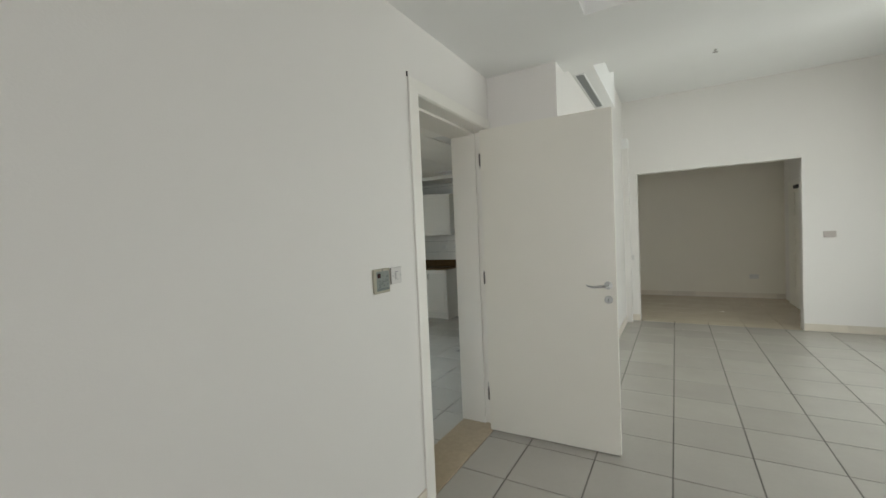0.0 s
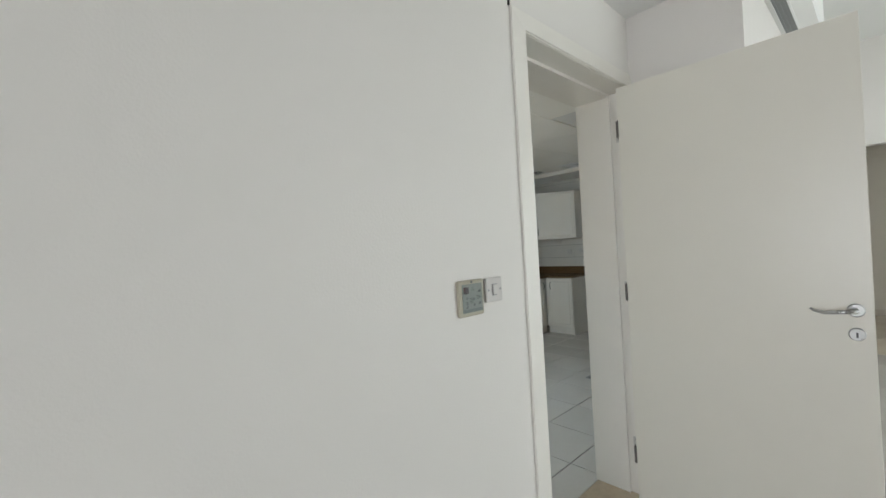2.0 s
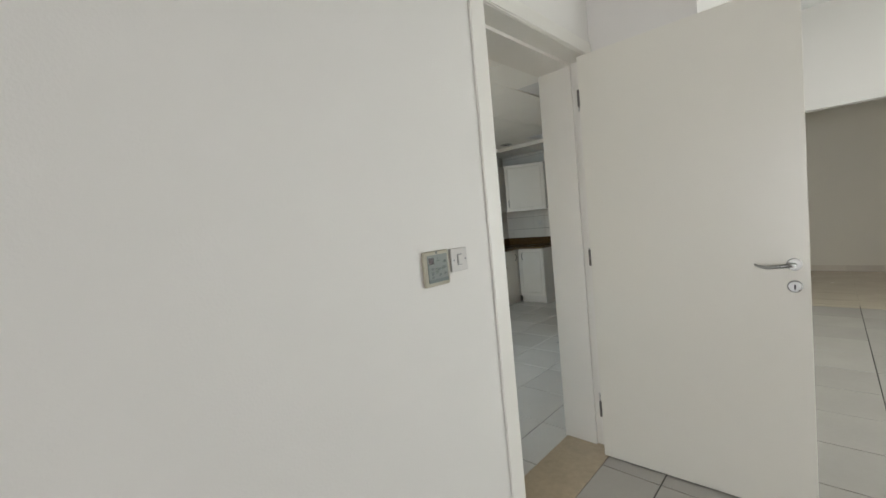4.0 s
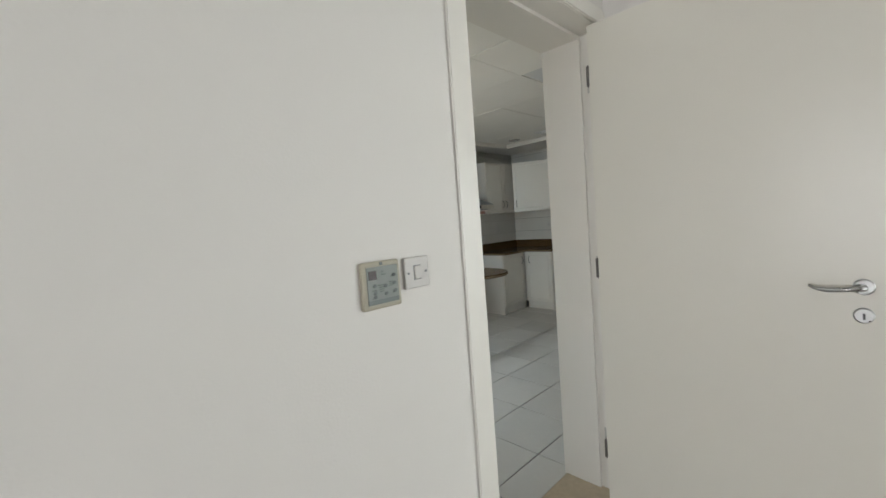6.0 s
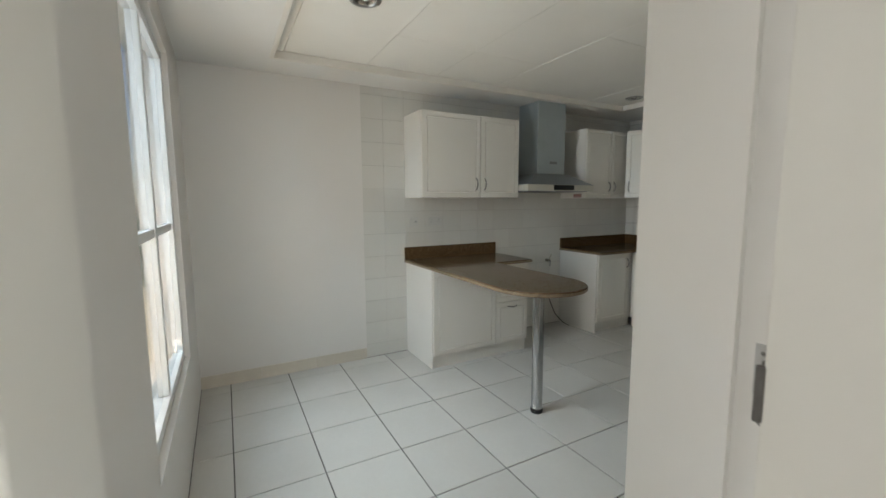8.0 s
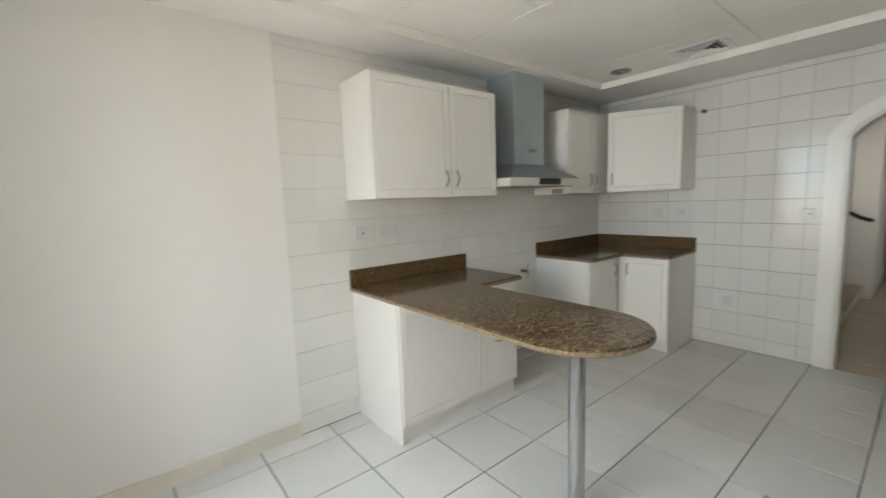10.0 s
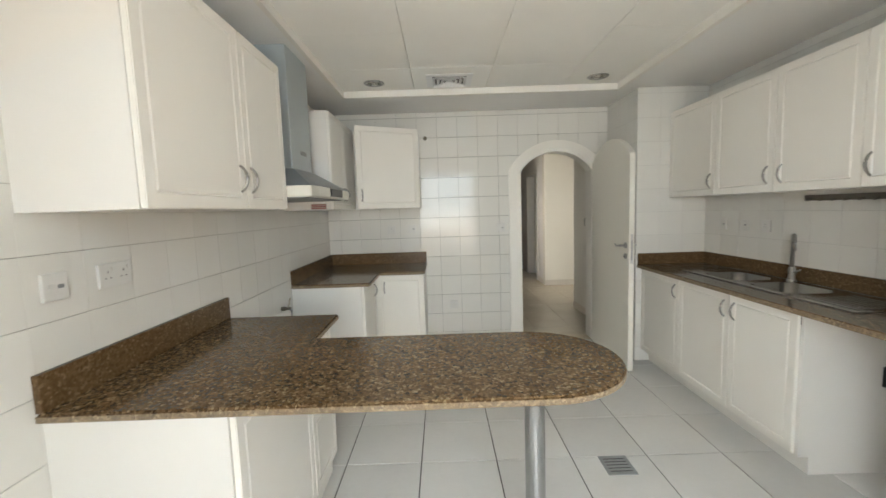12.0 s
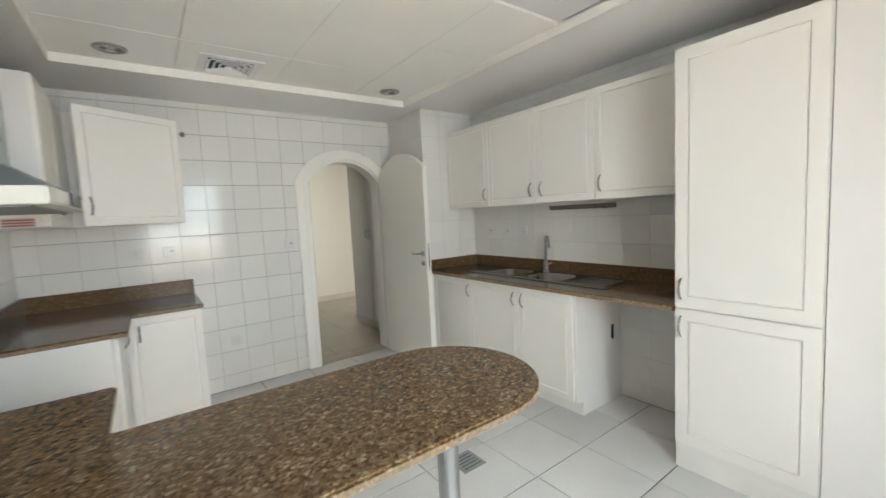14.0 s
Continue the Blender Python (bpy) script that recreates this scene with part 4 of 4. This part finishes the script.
LIV = facing((0.0, 0, 0), (0, 1, 0), (1, 0, 0))
plate("light_switch", "white square rocker switch beside the control panel", LIV, -0.2905, 1.2895, 0.082, 0.082, kind="switch", mat=SWITCH)
HOODW = facing((HOOD_X, 0, 0), (0, 1, 0), (1, 0, 0))
plate("switched_spur", "white fused spur on the tiled wall", HOODW, 1.735, 1.262, kind="spur")
plate("double_socket", "white double socket on the tiled wall", HOODW, 1.965, 1.265, wide=0.146)
FARW = facing((0, FAR_Y, 0), (1, 0, 0), (0, -1, 0))
plate("socket_low", "white socket low on the tiled wall", FARW, -1.985, 0.435)
plate("light_switch", "white switch beside the arch", FARW, -1.463, 1.25, kind="spur")
plate("switched_spur", "white fused spur above the corner counter", FARW, -2.407, 1.265, kind="spur")
plate("socket", "white socket above the corner counter", FARW, -2.624, 1.262)
SINKW = facing((SINK_X, 0, 0), (0, -1, 0), (-1, 0, 0))
SINKW.col[1][:3] = (1, 0, 0)
for y, k in ((3.91, "spur"), (3.67, "spur"), (3.455, "socket")):
    plate("switched_spur", "white plate on the tiles behind the sink", SINKW, -y, 1.262, kind=k)
LFAR = facing((0, LIV_FAR, 0), (1, 0, 0), (0, -1, 0))
plate("thermostat", "grey-white plate on the living room wall", LFAR, 2.945, 1.281, wide=0.12, high=0.08, kind="plain", mat=STICKER)
plate("light_switch", "white plate beside the wide opening", LFAR, 0.60, 1.0, kind="plain")
HBACK = facing((0, 7.9, 0), (1, 0, 0), (0, -1, 0))
plate("socket", "white socket on the hall wall", HBACK, 2.52, 0.42, wide=0.146)

# climate control panel with its display
panel = thing("control_panel", (0.0, -0.4075, 1.217), "aged cream wall controller with a grey face", "control panel")
PY0, PY1, PZ0, PZ1 = -0.464, -0.351, 1.217, 1.333
part("bezel", box((0.0, PY0, PZ0), (0.015, PY1, PZ1), 0.006), CREAM, panel)
FY0, FY1, FZ0, FZ1 = PY0 + 0.0125, PY1 - 0.009, PZ0 + 0.013, PZ1 - 0.012


def on_face(u0, v0, u1, v1, proud=0.0006):
    """A flat mark on the controller's face; u runs across it, v down it."""
    fy, fz = FY1 - FY0, FZ1 - FZ0
    return boxes(((0.0168, FY0 + u0 * fy, FZ1 - v1 * fz), (0.0174 + proud, FY0 + u1 * fy, FZ1 - v0 * fz)))


def key(u, v, mat):
    """A domed oval key."""
    bm = lathe([(0.0, 0.0016), (0.003, 0.0014), (0.0045, 0)], (0, 0, 0), "x", 14)
    for p in bm.verts:
        p.co.y *= 1.45
    bmesh.ops.translate(bm, verts=bm.verts, vec=(0.0174, FY0 + u * (FY1 - FY0), FZ1 - v * (FZ1 - FZ0)))
    part("button", bm, mat, panel)


part("face", box((0.0145, FY0, FZ0), (0.0174, FY1, FZ1), 0.0008), PANEL_GREY, panel, "grey-green printed face")
part("band", on_face(0.01, 0.87, 0.99, 0.99), PANEL_BAND, panel)
part("display", on_face(0.05, 0.10, 0.29, 0.33, 0.001), RED_GLASS, panel, "dark red display")
part("printed_line", on_face(0.44, 0.21, 0.58, 0.235), INK, panel)
part("printed_line", on_face(0.47, 0.12, 0.53, 0.17), PANEL_BAND, panel)
for u, v, w in ((0.34, 0.49, 0.18), (0.36, 0.545, 0.18), (0.35, 0.60, 0.16), (0.36, 0.655, 0.13), (0.68, 0.44, 0.13), (0.69, 0.49, 0.12), (0.67, 0.54, 0.13), (0.13, 0.61, 0.14)):
    part("printed_line", on_face(u, v, u + w, v + 0.022), INK, panel)
for u, v in ((0.23, 0.50), (0.57, 0.54), (0.87, 0.50), (0.23, 0.69), (0.23, 0.80), (0.58, 0.75), (0.87, 0.71)):
    key(u, v, PANEL_BAND)
key(0.86, 0.28, INK)
for u, v in ((0.12, 0.82), (0.74, 0.30), (0.76, 0.74)):
    part("printed_line", on_face(u, v, u + 0.07, v + 0.02), INK, panel)
part("latch", box((0.0145, -0.4115, PZ1 - 0.010), (0.0165, -0.4035, PZ1 - 0.002), 0.0008), PANEL_BAND, panel)

# ---- ceilings: downlights, diffuser, slot, sprinkler ----
def downlight(x, y):
    t = thing("downlight", (x, y, TRAY - 0.006), "chrome-rimmed recessed ceiling downlight", "ceiling light", "kitchen downlights")
    part("rim", lathe([(0.085, 0.002), (0.085, -0.004), (0.066, -0.010), (0.060, -0.004), (0.060, 0.004)], (x, y, TRAY), "z", 32), CHROME, t, smooth=True)
    part("reflector", lathe([(0.060, 0.001), (0.045, 0.030), (0.03, 0.038), (0.0, 0.038)], (x, y, TRAY), "z", 24), REFLECTOR, t, "mirrored reflector", smooth=True)
    part("lamp", lathe([(0.0, -0.001), (0.018, 0.001), (0.024, 0.012), (0.02, 0.03)], (x, y, TRAY), "z", 16), PLASTIC, t, "unlit lamp")


for x, y in LAMPS:
    downlight(x, y)
vent = thing("ceiling_diffuser", (-1.99, 3.95, TRAY - 0.01), "white square four-way air diffuser", "air vent")
bm = boxes(((-2.175, 3.785, TRAY - 0.006), (-2.125, 4.115, TRAY + 0.002)), ((-1.855, 3.785, TRAY - 0.006), (-1.805, 4.115, TRAY + 0.002)),
           ((-2.125, 3.785, TRAY - 0.006), (-1.855, 3.835, TRAY + 0.002)), ((-2.125, 4.065, TRAY - 0.006), (-1.855, 4.115, TRAY + 0.002)))
part("frame", bm, ALU, vent)
part("dark_core", boxes(((-2.125, 3.835, TRAY - 0.001), (-1.855, 4.065, TRAY + 0.0015))), DARK, vent)
for i in range(4):
    a = 0.118 - i * 0.030
    c = bmesh.new()
    o = [(-a * 1.15, -a), (a * 1.15, -a), (a * 1.15, a), (-a * 1.15, a)]
    n_ = [(p[0] * (1 - 0.017 / a), p[1] * (1 - 0.017 / a)) for p in o]
    va = [c.verts.new((-1.99 + p[0], 3.95 + p[1], TRAY - 0.019)) for p in o]
    vb = [c.verts.new((-1.99 + p[0], 3.95 + p[1], TRAY - 0.003)) for p in n_]
    vc = [c.verts.new((-1.99 + p[0] * 1.02, 3.95 + p[1] * 1.02, TRAY - 0.017)) for p in o]
    for k in range(4):
        c.faces.new((va[k], va[(k + 1) % 4], vb[(k + 1) % 4], vb[k]))
        c.faces.new((va[k], vc[k], vc[(k + 1) % 4], va[(k + 1) % 4]))
    part("louvre", c, ALU, vent)
slot = thing("slot_diffuser", (0.57, 2.0, BAY - 0.006), "long grey linear air slot in the ceiling", "air vent")
part("frame", boxes(((0.534, 1.50, BAY - 0.006), (0.544, 2.51, BAY)), ((0.604, 1.50, BAY - 0.006), (0.614, 2.51, BAY)),
                    ((0.544, 1.50, BAY - 0.006), (0.604, 1.51, BAY)), ((0.544, 2.50, BAY - 0.006), (0.604, 2.51, BAY))), ALU, slot)
part("core", boxes(((0.544, 1.51, BAY - 0.003), (0.604, 2.50, BAY - 0.001))), GRILLE, slot, "dark grey slot")
for i in range(3):
    part("blade", boxes(((0.552 + i * 0.018, 1.51, BAY - 0.006), (0.557 + i * 0.018, 2.50, BAY - 0.003))), GRILLE, slot)
spr = thing("fire_sprinkler", (1.64, 3.58, LIV_HIGH - 0.03), "small pendent fire sprinkler on the ceiling", "sprinkler")
part("escutcheon", lathe([(0.045, 0), (0.043, -0.008), (0.018, -0.018), (0.0, -0.018)], (1.64, 3.58, LIV_HIGH), "z", 20), HANDLE, spr)
part("head", lathe([(0.012, -0.015), (0.015, -0.045), (0.009, -0.06), (0.026, -0.070), (0.026, -0.073), (0.0, -0.073)], (1.64, 3.58, LIV_HIGH), "z", 12), HANDLE, spr)
stub = thing("pipe_stub", (-2.235, FAR_Y, 2.2), "short capped metal pipe stub in the tiles", "pipe")
part("pipe", lathe([(0.020, 0.0), (0.020, -0.012), (0.016, -0.014), (0.016, -0.048), (0.012, -0.052), (0.0, -0.052)], (-2.235, FAR_Y, 2.2), "y", 16), BRASS, stub)
cover = thing("floor_drain", (-1.152, 2.638, 0), "dark grey metal floor drain cover", "drain")
part("cover", box((-1.232, 2.555, -0.002), (-1.072, 2.722, 0.004), 0.0015), GRILLE, cover)
for i in range(5):
    part("slot", boxes(((-1.212, 2.58 + i * 0.027, 0.0035), (-1.092, 2.586 + i * 0.027, 0.0048))), DARK, cover)

# ---- skirting ----
def skirting(name, pieces, label):
    t = thing(name, pieces[0][0], label, "skirting", kind="structure")
    for lo, hi in pieces:
        part("skirting_tile", box(lo, hi, 0.002), SKIRT, t)


def run(lo, hi, axis, step=0.4365):
    out, a = [], lo[axis]
    while a < hi[axis] - 0.001:
        b = min(a + step, hi[axis])
        l, h = list(lo), list(hi)
        l[axis], h[axis] = a + 0.001, b - 0.001
        out.append((tuple(l), tuple(h)))
        a = b
    return out


skirting("baseboard_living", run((0.0, -6, 0), (0.011, -0.106, 0.098), 1) + run((0.0, 0.958, 0), (0.52, 0.969, 0.098), 0) + run((0.521, 0.97, 0), (0.532, LIV_FAR, 0.098), 1), "beige tile skirting")
skirting("baseboard_living_far", run((0.535, LIV_FAR - 0.012, 0), (0.708, LIV_FAR - 0.001, 0.098), 0) + run((2.675, LIV_FAR - 0.012, 0), (4.19, LIV_FAR - 0.001, 0.098), 0), "beige tile skirting")
skirting("baseboard_kitchen", run((HOOD_X + 0.006, BACK_Y, 0), (HOOD_X + 0.018, 1.236, 0.098), 1), "beige tile skirting below the plaster")
skirting("baseboard_hall", run((-0.2, 7.888, 0), (3.0, 7.899, 0.098), 0) + run((-0.222, 4.98, 0), (-0.211, 6.25, 0.098), 1) + run((2.988, 5.3, 0), (2.999, 6.25, 0.098), 1) + run((-0.212, 8.05, 0), (-0.201, 8.5, 0.098), 1), "beige tile skirting in the hall")

# ---- hall and passage ----
stairs = thing("staircase", (-1.36, 6.9, 0), "beige stone stair rising off the passage", "stairs")
for i in range(6):
    part("step", boxes(((-2.74, 5.92, i * 0.175), (-1.37 - i * 0.27, 7.88, (i + 1) * 0.175 - 0.03))), PAINT, stairs)
    part("tread", box((-2.74, 5.92, (i + 1) * 0.175 - 0.03), (-1.345 - i * 0.27, 7.88, (i + 1) * 0.175), 0.004), WOOD_STEP, stairs, "beige stone tread")
part("handrail", tube([(-1.30, 7.80, 1.02), (-1.42, 7.80, 1.06), (-1.9, 7.80, 1.37), (-2.6, 7.80, 1.82)], 0.022, 10), BLACK, stairs, "dark wooden handrail")
tagged(part("storage_box", box((-0.78, 10.55, 0), (-0.38, 10.95, 0.30), 0.015), BLACK), "black box standing on the passage floor", "box")
closet = thing("closet_door", (-0.215, 5.65, 0), "white flush closet doors in the passage", "door")
for a in (5.12, 5.655):
    d = part("leaf", box((-0.228, a, 0.10), (-0.2105, a + 0.53, 2.08), 0.002), DOOR, closet)
for y in (5.615, 5.695):
    part("handle", tube([(-0.228, y, 1.18), (-0.25, y, 1.20), (-0.255, y, 1.24), (-0.25, y, 1.28), (-0.228, y, 1.30)], 0.005, 8), HANDLE, closet, smooth=True)
door_h = thing("door_1", (2.99, 6.95, 0), "panelled white entrance door in the hall", "door", kind="structure")
part("leaf", box((2.962, 6.45, 0.006), (2.998, 7.40, 2.10), 0.002), DOOR, door_h)
for z0, z1 in ((0.25, 0.95), (1.05, 1.45), (1.55, 1.95)):
    for y0 in (6.56, 6.96):
        part("door_panel", box((2.952, y0, z0), (2.964, y0 + 0.33, z1), 0.005), DOOR, door_h)
part("architrave", boxes(((2.975, 6.38, 0), (2.999, 6.448, 2.17)), ((2.975, 7.402, 0), (2.999, 7.47, 2.17)), ((2.975, 6.448, 2.102), (2.999, 7.402, 2.17))), TRIM, door_h)
part("closer", boxes(((2.90, 6.5, 2.0), (2.95, 6.75, 2.05))), DARK, door_h, "dark door closer")
door_p = thing("door_2", (-0.1, 8.92, 0), "white door in a passage recess", "door", kind="structure")
part("leaf", box((-0.055, 8.52, 0.006), (-0.05, 9.33, 2.08), 0.001), DOOR, door_p)
part("architrave", boxes(((-0.215, 8.44, 0), (-0.2, 8.5, 2.16)), ((-0.215, 9.35, 0), (-0.2, 9.41, 2.16)), ((-0.215, 8.5, 2.1), (-0.2, 9.35, 2.16))), TRIM, door_p)


# ---- windows ----
def window(name, lo, hi, axis, depth, bars, label):
    """A framed window: axis 0 runs along x, 1 along y; lo, hi: (along, z)."""
    at = (lo[0] + hi[0]) / 2
    t = thing(name, (at, depth, lo[1]) if axis == 0 else (depth, at, lo[1]), label, "window", kind="structure")
    def span(a0, z0, a1, z1, th, bev=0.003):
        l, h = ((a0, depth - th, z0), (a1, depth + th, z1)) if axis == 0 else ((depth - th, a0, z0), (depth + th, a1, z1))
        return box(l, h, bev)
    w = 0.05
    for s in ((lo[0], lo[1], lo[0] + w, hi[1]), (hi[0] - w, lo[1], hi[0], hi[1]), (lo[0] + w, lo[1], hi[0] - w, lo[1] + w), (lo[0] + w, hi[1] - w, hi[0] - w, hi[1])):
        part("window_frame", span(*s, 0.03), ALU, t)
    n = bars
    for i in range(1, n):
        a = lo[0] + (hi[0] - lo[0]) * i / n
        part("mullion", span(a - 0.025, lo[1] + w, a + 0.025, hi[1] - w, 0.025), ALU, t)
    z = lo[1] + (hi[1] - lo[1]) * 0.45
    part("transom", span(lo[0] + w, z - 0.02, hi[0] - w, z + 0.02, 0.02), ALU, t)
    p = part("pane", span(lo[0] + w, lo[1] + w, hi[0] - w, hi[1] - w, 0.003, 0), GLASS, t)
    p.visible_shadow = False


window("window_1", (KW[0], KW[2]), (KW[1], KW[3]), 0, BACK_Y - 0.06, 2, "white framed kitchen window")
window("window_2", (0.6, 0.0), (4.2, 2.35), 1, 4.24, 4, "white framed terrace doors")
window("window_3", (0.6, 0.3), (3.4, 2.3), 0, -6.05, 3, "white framed garden window")
# window_4 is invented: an opening for the hall's added lamp to shine through
window("window_4", (6.3, 1.4), (7.4, 2.4), 1, -2.80, 2, "unseen white framed window added for the hall light")
tagged(part("ground", boxes(((-60, -60, -0.4), (60, 60, -0.12))), material("lawn", (0.10, 0.13, 0.05), 0.9, grain=0.4, grain_scale=12, stain=0.3)), "lawn outside", "ground", kind="structure")

# ---- floor tiles ----
def bevelled_tile(w, d, t, r=0.0025, s=None):
    """A tile top with a small arris (s: another one across x), its upper face at z = 0."""
    s = r if s is None else s
    bm = bmesh.new()
    a, b = w / 2, d / 2
    rings = [[(-a, -b, -t), (a, -b, -t), (a, b, -t), (-a, b, -t)], [(-a, -b, -r), (a, -b, -r), (a, b, -r), (-a, b, -r)],
             [(-a + s, -b + r, 0), (a - s, -b + r, 0), (a - s, b - r, 0), (-a + s, b - r, 0)]]
    v = [[bm.verts.new(p) for p in q] for q in rings]
    for p, q in zip(v, v[1:]):
        for k in range(4):
            bm.faces.new((p[k], p[(k + 1) % 4], q[(k + 1) % 4], q[k]))
    bm.faces.new(v[-1])
    bmesh.ops.recalc_face_normals(bm, faces=bm.faces)
    me = bpy.data.meshes.new("tile")
    bm.to_mesh(me)
    bm.free()
    return me


shapes = {}


def lay(parent, name, mat, m, w, d, t, r=0.0025, s=None):
    key = (round(w, 3), round(d, 3), mat.name, r, s)
    if key not in shapes:
        shapes[key] = bevelled_tile(w, d, t, r, s)
        shapes[key].materials.append(mat)
    ob = new(name, shapes[key])
    ob.parent = parent
    ob.matrix_local = m
    return ob


def cells(lo, hi, start, step):
    k = math.floor((lo - start) / step)
    out = []
    while start + k * step < hi - 0.01:
        a, b = max(lo, start + k * step), min(hi, start + (k + 1) * step)
        if b - a > 0.02:
            out.append((a, b))
        k += 1
    return out


PITCH, J = 0.4365, 0.0065
rng = random.Random(11)


def pave(floor, x0, x1, y0, y1, ox, oy, mat):
    for a, b in cells(x0, x1, ox, PITCH):
        for c, d in cells(y0, y1, oy, PITCH):
            e = min(b, -0.29) if floor == floor_kitchen and c < 0.97 else b     # beside the doorway the kitchen ends at the threshold
            if e - a < 0.02 or (floor == floor_living and b < 0.52 and c > 0.97):
                continue
            m = Matrix.Translation(((a + e) / 2, (c + d) / 2, rng.uniform(-0.0006, 0.0004))) @ Euler((rng.uniform(-0.0012, 0.0012), rng.uniform(-0.0012, 0.0012), 0)).to_matrix().to_4x4()
            lay(floor, "tile", mat, m, e - a - J, d - c - J, 0.01, 0.0016)


pave(floor_kitchen, HOOD_X, SINK_X, BACK_Y, FAR_Y, -1.817, 0.977, FLOOR_TILE)
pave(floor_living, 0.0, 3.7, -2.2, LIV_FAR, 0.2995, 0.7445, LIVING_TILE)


def pave_joined(name, spans, ox, oy, label, mat):
    bm = bmesh.new()
    for x0, x1, y0, y1 in spans:
        for a, b in cells(x0, x1, ox, PITCH):
            for c, d in cells(y0, y1, oy, PITCH):
                box((a + J / 2, c + J / 2, -0.012), (b - J / 2, d - J / 2, 0.0), 0.0, bm)
    tagged(part(name, bm, mat), label, "floor tiles", kind="stuff")


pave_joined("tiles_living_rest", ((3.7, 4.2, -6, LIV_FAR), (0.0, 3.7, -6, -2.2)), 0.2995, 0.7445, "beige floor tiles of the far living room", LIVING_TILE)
pave_joined("tiles_hall", ((-1.36, 3.0, LIV_FAR + 0.15, 7.9), (-1.36, -0.2, 7.9, 11.9), (ARCH_L - 0.1, -0.21, 4.975, LIV_FAR + 0.15), (0.708, 2.675, LIV_FAR, LIV_FAR + 0.15)), 0.2995, 0.7445, "beige floor tiles of the hall", HALL_TILE)

# ---- wall tiles ----
ZR, WJ = 0.2075, 0.0035
rows = cells(0.0, SOFFIT, 0.1305, ZR)
hood_rows = cells(0.0, SOFFIT, 0.1245, 0.2065)
wall_hood, wall_arch = bpy.data.objects["wall_hood"], bpy.data.objects["wall_arch"]
wall_between = bpy.data.objects["wall_between"]
UP_X = Matrix(((0, 0, 1, 0), (1, 0, 0, 0), (0, 1, 0, 0), (0, 0, 0, 1)))     # a tile turned to face +x
UP_Y = Matrix(((1, 0, 0, 0), (0, 0, -1, 0), (0, 1, 0, 0), (0, 0, 0, 1)))    # a tile turned to face -y
UP_NX = Matrix(((0, 0, -1, 0), (-1, 0, 0, 0), (0, 1, 0, 0), (0, 0, 0, 1)))  # a tile turned to face -x


def wobble(k):
    return Euler((rng.uniform(-k, k), rng.uniform(-k, k), 0)).to_matrix().to_4x4()


for a, b in cells(1.238, FAR_Y, 1.238, 0.2045):
    for c, d in hood_rows:
        lay(wall_hood, "tile", WALL_TILE, Matrix.Translation((HOOD_X, (a + b) / 2, (c + d) / 2)) @ UP_X @ wobble(0.0016), b - a - 0.0006, d - c - 0.0022, 0.008, 0.0012, 0.0004)
AR = (0.445 ** 2 + 0.25 ** 2) / 0.5


def arch_r(x):
    d = abs(x - ARCH_C)
    return 0.0 if d > 0.445 else 1.835 + 0.25 - AR + math.sqrt(AR * AR - d * d)



for a, b in cells(HOOD_X, -0.324, -2.111, 0.2105):
    for c, d in rows:
        edge = [a + WJ / 2 + (b - a - WJ) * i / 8 for i in range(9)]
        low = [max(c + WJ / 2, arch_r(x)) for x in edge]
        if min(low) > d - 0.004:
            continue
        if max(low) < c + WJ:
            lay(wall_arch, "tile", WALL_TILE, Matrix.Translation(((a + b) / 2, FAR_Y, (c + d) / 2)) @ UP_Y @ wobble(0.0018), b - a - 0.0016, d - c - 0.0034, 0.008, 0.0012, 0.0005)
            continue
        keep = [(x, z) for x, z in zip(edge, low) if z < d - 0.004]
        if len(keep) < 2:
            continue
        part("tile", prism(keep + [(keep[-1][0], d - WJ / 2), (keep[0][0], d - WJ / 2)], "y", FAR_Y, FAR_Y + 0.007), WALL_TILE, wall_arch)
# sink wall, pier
part("sink_wall_grout", boxes(((SINK_X + 0.002, 1.264, 0), (SINK_X + 0.008, 4.156, SOFFIT))), PALE_GROUT, wall_between, "pale grout bed")
part("pier_grout", boxes(((-0.332, 4.150, 0), (SINK_X + 0.002, 4.157, SOFFIT)), ((-0.332, 4.157, 0), (-0.323, FAR_Y, SOFFIT))), PALE_GROUT, wall_between, "pale grout bed")
for a, b in cells(1.264, 4.15, 4.15, ZR):
    for c, d in rows:
        lay(wall_between, "tile", WALL_TILE, Matrix.Translation((SINK_X, (a + b) / 2, (c + d) / 2)) @ UP_NX @ wobble(0.0016), b - a - 0.0012, d - c - 0.003, 0.006, 0.0012, 0.0004)
for a, b in cells(-0.336, SINK_X, -0.336, ZR):
    for c, d in rows:
        lay(wall_between, "tile", WALL_TILE, Matrix.Translation(((a + b) / 2, 4.148, (c + d) / 2)) @ UP_Y @ wobble(0.0016), b - a - 0.0012, d - c - 0.003, 0.006, 0.0012, 0.0004)
for a, b in cells(4.148, FAR_Y, 4.148, ZR):
    for c, d in rows:
        lay(wall_between, "tile", WALL_TILE, Matrix.Translation((-0.334, (a + b) / 2, (c + d) / 2)) @ UP_NX @ wobble(0.0016), b - a - 0.0012, d - c - 0.003, 0.006, 0.0012, 0.0004)
